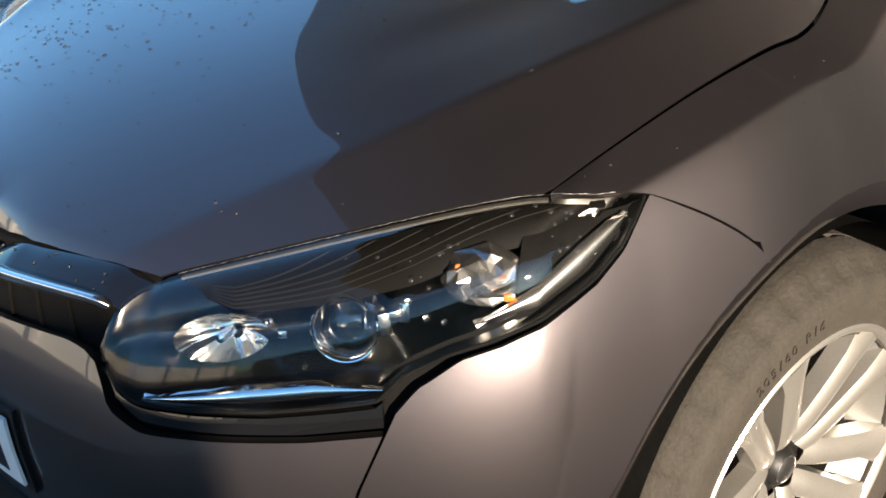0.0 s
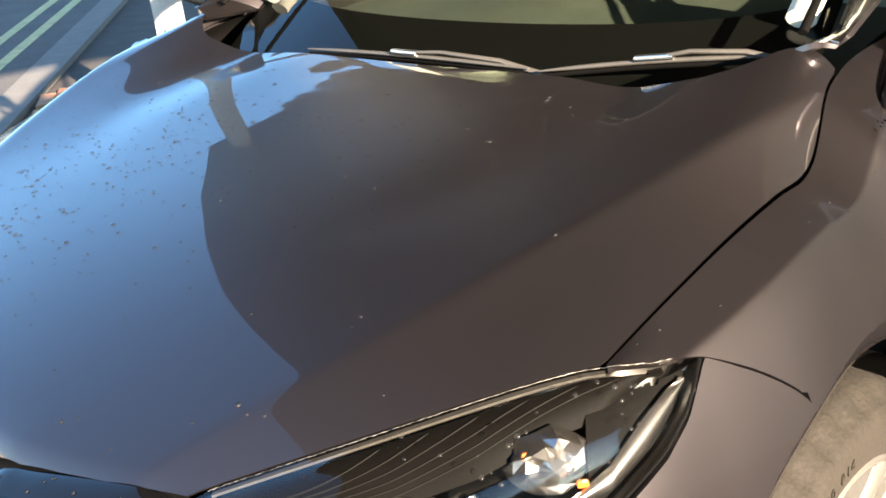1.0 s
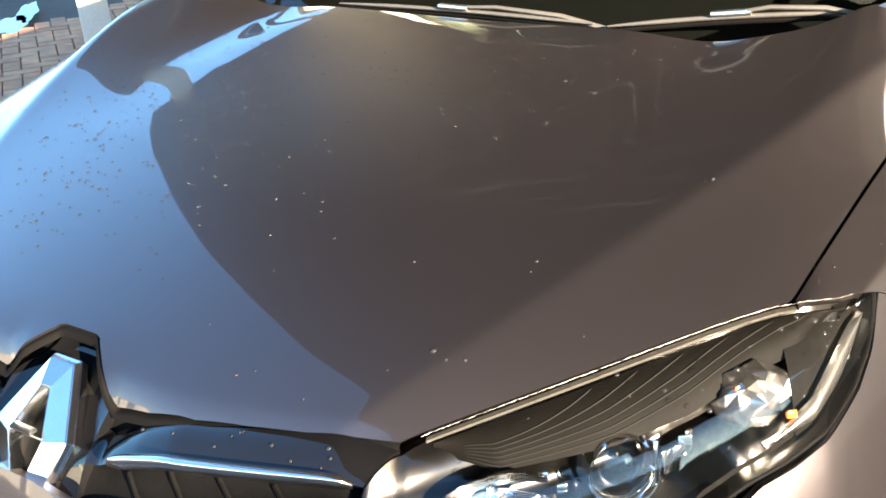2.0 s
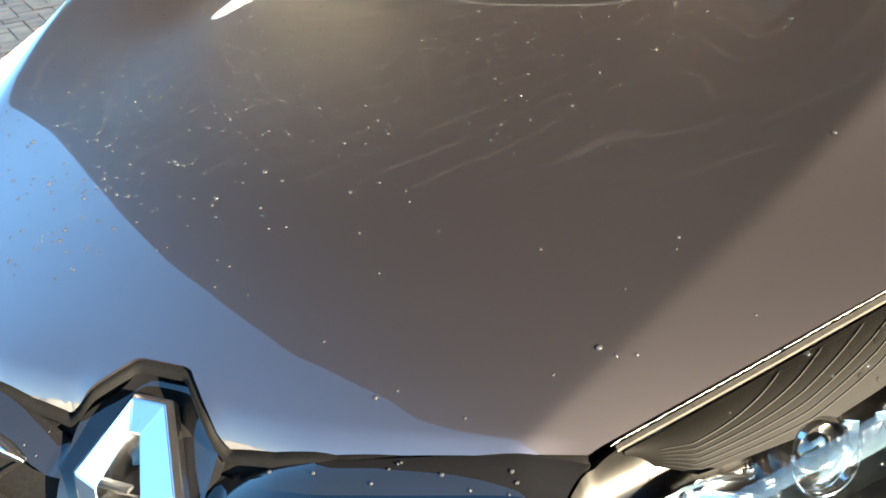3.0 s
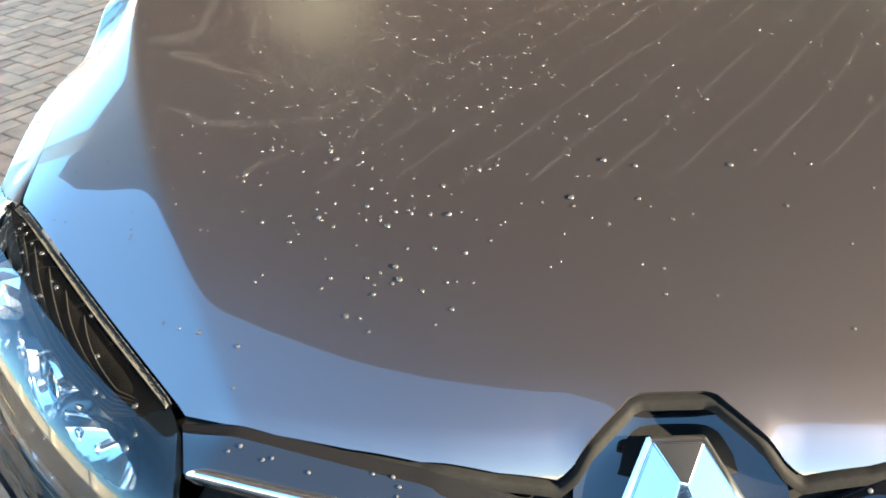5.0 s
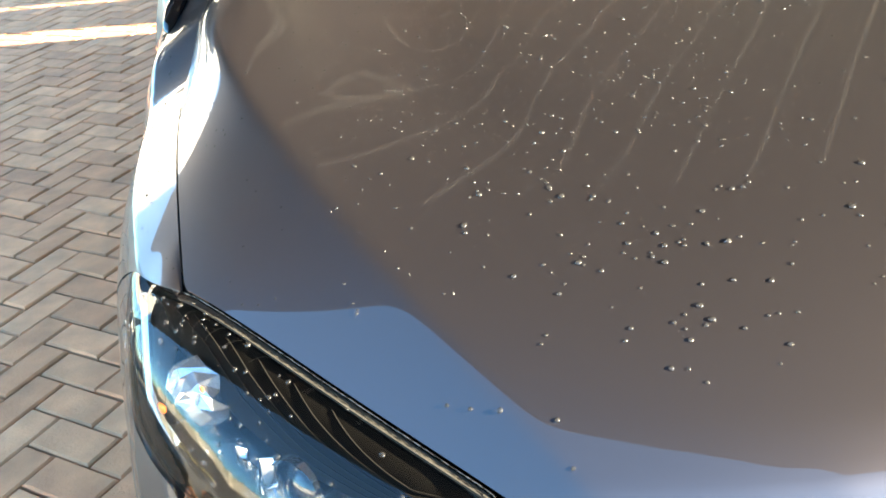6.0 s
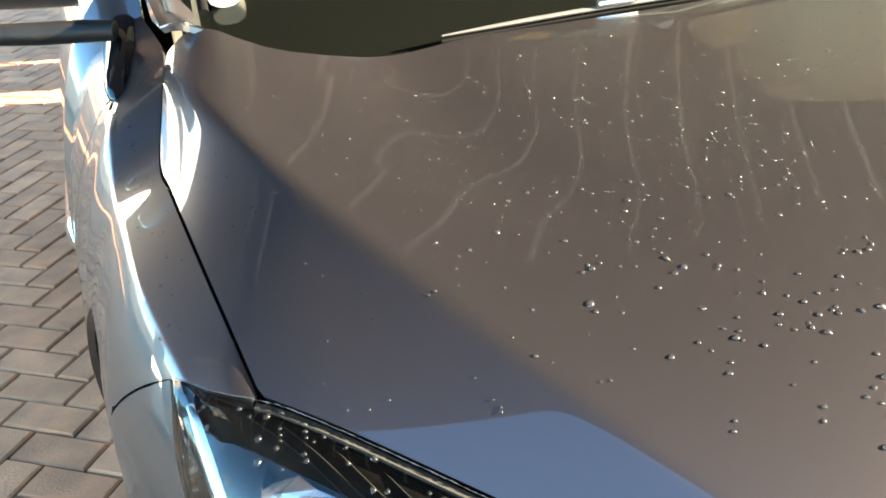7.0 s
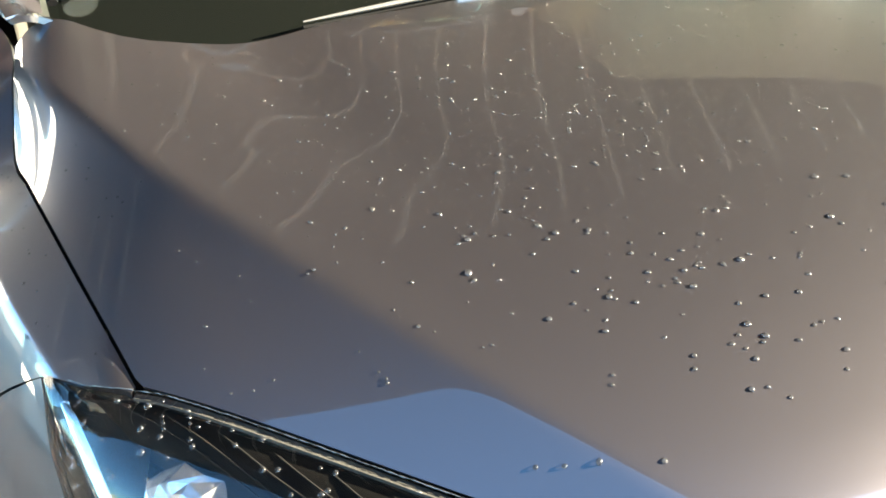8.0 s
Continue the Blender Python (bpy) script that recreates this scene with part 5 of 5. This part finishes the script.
band("pavement", 9.0, 11.0, 0.06, KERB, "pale concrete pavement across the road", "pavement")


def garden_wall():
    """An added pale rendered wall, out of view and only mirrored in the paint, with piers and a coping, along the far
    pavement.
    """
    w = thing("garden_wall", "added pale garden wall with square piers across the road, out of view", "wall")
    turn = math.atan2(ROAD_DIR.y, ROAD_DIR.x)
    for name, deep, tall, z, material in (("wall_face", 0.22, 2.1, 1.05, PALE_WALL), ("coping", 0.32, 0.07, 2.135, KERB)):
        c = EDGE_AT + ROAD_N * 11.2 - ROAD_DIR * 4
        part(name, box_mesh(name, (46, deep, tall), (c.x, c.y, z), 0.012, turn), material, w)
    for k in range(12):
        c = EDGE_AT + ROAD_N * 11.17 + ROAD_DIR * (-26 + 4 * k)
        part("pier", box_mesh("pier", (0.42, 0.36, 2.45), (c.x, c.y, 1.225), 0.02, turn), PALE_WALL, w)


garden_wall()


def shade_wall():
    """An unseen wall added on the yard's sunny side to shade bumper and ground, low beside the car and tall ahead of
    it.
    """
    w = thing("shade_wall", "added buff rendered wall, out of view, that shades the bumper and the ground", "wall")
    for y0, y1, tall in ((-1.5, 2.4, 1.22), (-13.0, -1.5, 2.04)):
        part("wall_face", box_mesh("wall_face", (0.2, y1 - y0, tall), (5.1, (y0 + y1) / 2, tall / 2 - 0.03), 0.01), RENDER_WALL, w)
        part("coping", box_mesh("coping", (0.27, y1 - y0 + 0.02, 0.06), (5.1, (y0 + y1) / 2, tall), 0.01), KERB, w)


shade_wall()

# wet patch on the paving near the post
rng = random.Random(11)
for cx, cy, rx, ry in ((-5.2, 3.63, 0.30, 0.10), (-5.45, 3.95, 0.36, 0.07)):
    pts = []
    for k in range(36):
        a = 2 * math.pi * k / 36
        f = 1 + 0.35 * noise.noise(Vector((math.cos(a) * 2.2, math.sin(a) * 2.2, cx)))
        q = Vector((cx, cy, 0)) + ROAD_DIR * math.cos(a) * rx * f + ROAD_N * math.sin(a) * ry * f
        pts.append((q.x, q.y))
    quad("puddle", pts, 0.006, WET, "thin puddle shining on the paving", kind="structure", category="puddle")


# ---- block paving: herringbone, laid slantwise to the car
BW, BL, GAP = 0.1045, 0.209, 0.006
LAY = radians(54.0)
U1, U2 = Vector((math.cos(LAY), math.sin(LAY), 0)), Vector((-math.sin(LAY), math.cos(LAY), 0))


def paver_mesh(lift=0.0):
    bm = bmesh.new()
    bmesh.ops.create_cube(bm, size=1)
    bmesh.ops.scale(bm, vec=(BL - GAP, BW - GAP, 0.05), verts=bm.verts)
    top = [e for e in bm.edges if all(v.co.z > 0 for v in e.verts)]
    bmesh.ops.bevel(bm, geom=top, offset=0.005, segments=1, affect="EDGES")
    bmesh.ops.delete(bm, geom=[f for f in bm.faces if f.normal.z < -0.9], context="FACES")
    me = bpy.data.meshes.new("paver")
    bm.to_mesh(me)
    bm.free()
    me.materials.append(PAVER)
    return me


PAVER_MESH = paver_mesh()


def laid():
    """Centres and turns of the pavers: rows of L-shaped pairs, each a width along from the last."""
    out = []
    for a in range(-75, 76):
        for b in range(-20, 21):
            ox, oy = a + 2 * b, a - 2 * b
            out.append((ox + 1.0, oy + 0.5, 0))
            out.append((ox + 0.5, oy + 2.0, 1))
    return out


def in_yard(p):
    if (p - EDGE_AT).dot(ROAD_N) > -0.06:
        return False
    return -5.0 < p.x < 0.95 and 0.35 < p.y < 11


pavement = tagged(new("paving"), "red-brown clay block paving laid in herringbone", "paving", kind="structure")
near, rest = [], []
for cx, cy, across in laid():
    p = U1 * (cx * BW) + U2 * (cy * BW) + Vector((-1.3, 2.0, 0))
    if not in_yard(p):
        continue
    (near if -1.95 < p.x < -0.95 and 1.2 < p.y < 3.9 else rest).append((p, across))
near.sort(key=lambda q: (q[0] - Vector((-1.35, 2.0, 0))).length)
rest += near[290:]
near = near[:290]
verts, faces = [], []
base_v = [v.co.copy() for v in PAVER_MESH.vertices]
base_f = [tuple(f.vertices) for f in PAVER_MESH.polygons]
rng = random.Random(5)


def paver_pose(p, across):
    h = rng.uniform(-0.0025, 0.0025) - 0.025
    return Matrix.Translation((p.x, p.y, h)) @ Matrix.Rotation(LAY + (math.pi / 2 if across else 0) + rng.uniform(-.006, .006), 4, "Z") @ Euler((rng.uniform(-.008, .008), rng.uniform(-.006, .006), 0)).to_matrix().to_4x4()


for p, across in rest:
    m = paver_pose(p, across)
    n0 = len(verts)
    verts.extend([m @ v for v in base_v])
    faces.extend([tuple(n0 + i for i in f) for f in base_f])
me = bpy.data.meshes.new("pavers")
me.from_pydata([tuple(v) for v in verts], [], faces)
me.materials.append(PAVER)
o = new("pavers", me)
o.parent = pavement
tagged(o, "clay pavers laid in herringbone", kind="stuff")
for p, across in near:
    o = new("paver", PAVER_MESH)
    o.parent = pavement
    o.matrix_basis = paver_pose(p, across)


# ---------------------------------------------------------------- water drops
def drops(name, places, label, material, bed=None):
    """Flattened drops standing on a surface: (place, normal, radius)."""
    verts, faces = [], []
    segs, rings = 10, 4
    for p, n, r in places:
        n = Vector(n).normalized()
        a = n.orthogonal().normalized()
        b = n.cross(a)
        n0 = len(verts)
        st = rng.uniform(0.85, 1.25)
        for k in range(rings):
            w = k / rings * math.pi / 2
            for s in range(segs):
                q = 2 * math.pi * s / segs
                verts.append(p + (a * math.cos(q) * st + b * math.sin(q)) * r * math.cos(w) + n * (r * 0.56 * math.sin(w) + 0.0001))
        verts.append(p + n * r * 0.56)
        for k in range(rings - 1):
            for s in range(segs):
                i, j = n0 + k * segs + s, n0 + k * segs + (s + 1) % segs
                faces.append((i, j, j + segs, i + segs))
        tip = n0 + rings * segs
        for s in range(segs):
            faces.append((n0 + (rings - 1) * segs + s, n0 + (rings - 1) * segs + (s + 1) % segs, tip))
        if bed:
            faces.append(tuple(n0 + s for s in range(segs))[::-1])
    me = mesh_of(name, verts, faces, angle=70)
    if bed:
        me.materials.append(material)
        me.materials.append(bed)
        me.polygons.foreach_set("material_index", [1 if len(f.vertices) == segs else 0 for f in me.polygons])
        return tagged(new(name, me), label, "water drops", kind="stuff")
    return tagged(part(name, me, material), label, "water drops", kind="stuff")


def bonnet_normal(x, y):
    h = 1e-3
    return Vector((-(bonnet_z(x + h, y) - bonnet_z(x - h, y)) / (2 * h), -(bonnet_z(x, y + h) - bonnet_z(x, y - h)) / (2 * h), 1)).normalized()


def rim_x(y):
    s = np.linspace(2, 8, 200)
    c = along(RIM, s)
    return float(np.interp(y, c[:, 1], c[:, 0]))


rng = random.Random(21)
spots = []
while len(spots) < 500:
    kind = rng.random()
    if kind < 0.36:        # close scatter over the far middle of the bonnet
        x, y = rng.gauss(-0.24, 0.12), rng.gauss(0.56, 0.18)
        r = min(0.0029, 0.0015 + rng.expovariate(1 / 0.0004))
    elif kind < 0.50:      # fine spray on the shaded flank
        x, y = rng.uniform(-0.70, -0.42), rng.uniform(0.30, 0.92)
        r = rng.uniform(0.0011, 0.0016)
    elif kind < 0.70:      # looser scatter below the windscreen
        x, y = rng.gauss(0.06, 0.19), rng.gauss(0.68, 0.15)
        r = min(0.0030, 0.0016 + rng.expovariate(1 / 0.0005))
    elif kind < 0.88:      # plump drops nearer the nose
        x, y = rng.gauss(-0.18, 0.15), rng.gauss(0.31, 0.14)
        r = min(0.0033, 0.0016 + rng.expovariate(1 / 0.0006))
    else:
        x, y = rng.uniform(-0.50, 0.60), rng.uniform(0.08, 0.92)
        r = min(0.0030, 0.0014 + rng.expovariate(1 / 0.0006))
    if y > 0.62 and x > -0.42:
        if rng.random() < 0.35:
            continue
        r *= 1.2
    patch = noise.noise(Vector((x * 9, y * 9, 3.7)))
    if patch < rng.uniform(-0.6, 0.2) or not (0.06 < y < 0.935) or abs(x) > (rim_x(y) if y > 0.111 else 0.38) - 0.012 or (abs(x) < 0.11 and y < 0.12):
        continue
    spots.append((Vector((x, y, float(bonnet_z(x, y)))), bonnet_normal(x, y), r))
drops("bonnet_drops", spots, "water drops scattered over the grey bonnet", WATER, WET_BED)

spots = []
for sx, n in ((-1, 95), (1, 36)):
    for k in range(n):
        s = rng.uniform(3.0, 4.3) if rng.random() < 0.7 else rng.uniform(2.1, 4.3)
        t = rng.uniform(0.06, 0.8)
        v = LAMP_TOP(s) + (LAMP_BOTTOM(s) - LAMP_TOP(s)) * t
        p = shell(s, v, -0.002 - 0.017 * math.sin(t * math.pi) ** 1.4 * math.sin((s - 1.81) / 2.73 * math.pi) ** 0.6)
        n1 = shell(s, v, -0.02) - p
        spots.append((Vector((p[0] * sx, p[1], p[2])), Vector((n1[0] * sx, n1[1], n1[2])), rng.uniform(0.0012, 0.0030)))
drops("lamp_drops", spots, "water drops on the clear headlamp lenses", WATER)

spots = []
for sx, n in ((-1, 70), (1, 25)):
    for k in range(n):
        s, v = rng.uniform(4.2, 8.2), rng.uniform(0.04, 0.34)
        if s < 4.7 and v > 0.1:
            continue
        p = shell(s, v, -0.0003)
        n1 = shell(s, v, -0.02) - p
        spots.append((Vector((p[0] * sx, p[1], p[2])), Vector((n1[0] * sx, n1[1], n1[2])), rng.uniform(0.0008, 0.0018)))
for k in range(26):
    sx = rng.choice((-1, 1))
    p = shell(rng.uniform(0.5, 1.75), rng.uniform(0.05, 0.22), 0.0035)
    spots.append((Vector((p[0] * sx, p[1], p[2])), Vector((0, -0.55, 0.83)), rng.uniform(0.0012, 0.0022)))
drops("wing_drops", spots, "fine water drops on the front wings and grille panel", WATER, WET_BED)
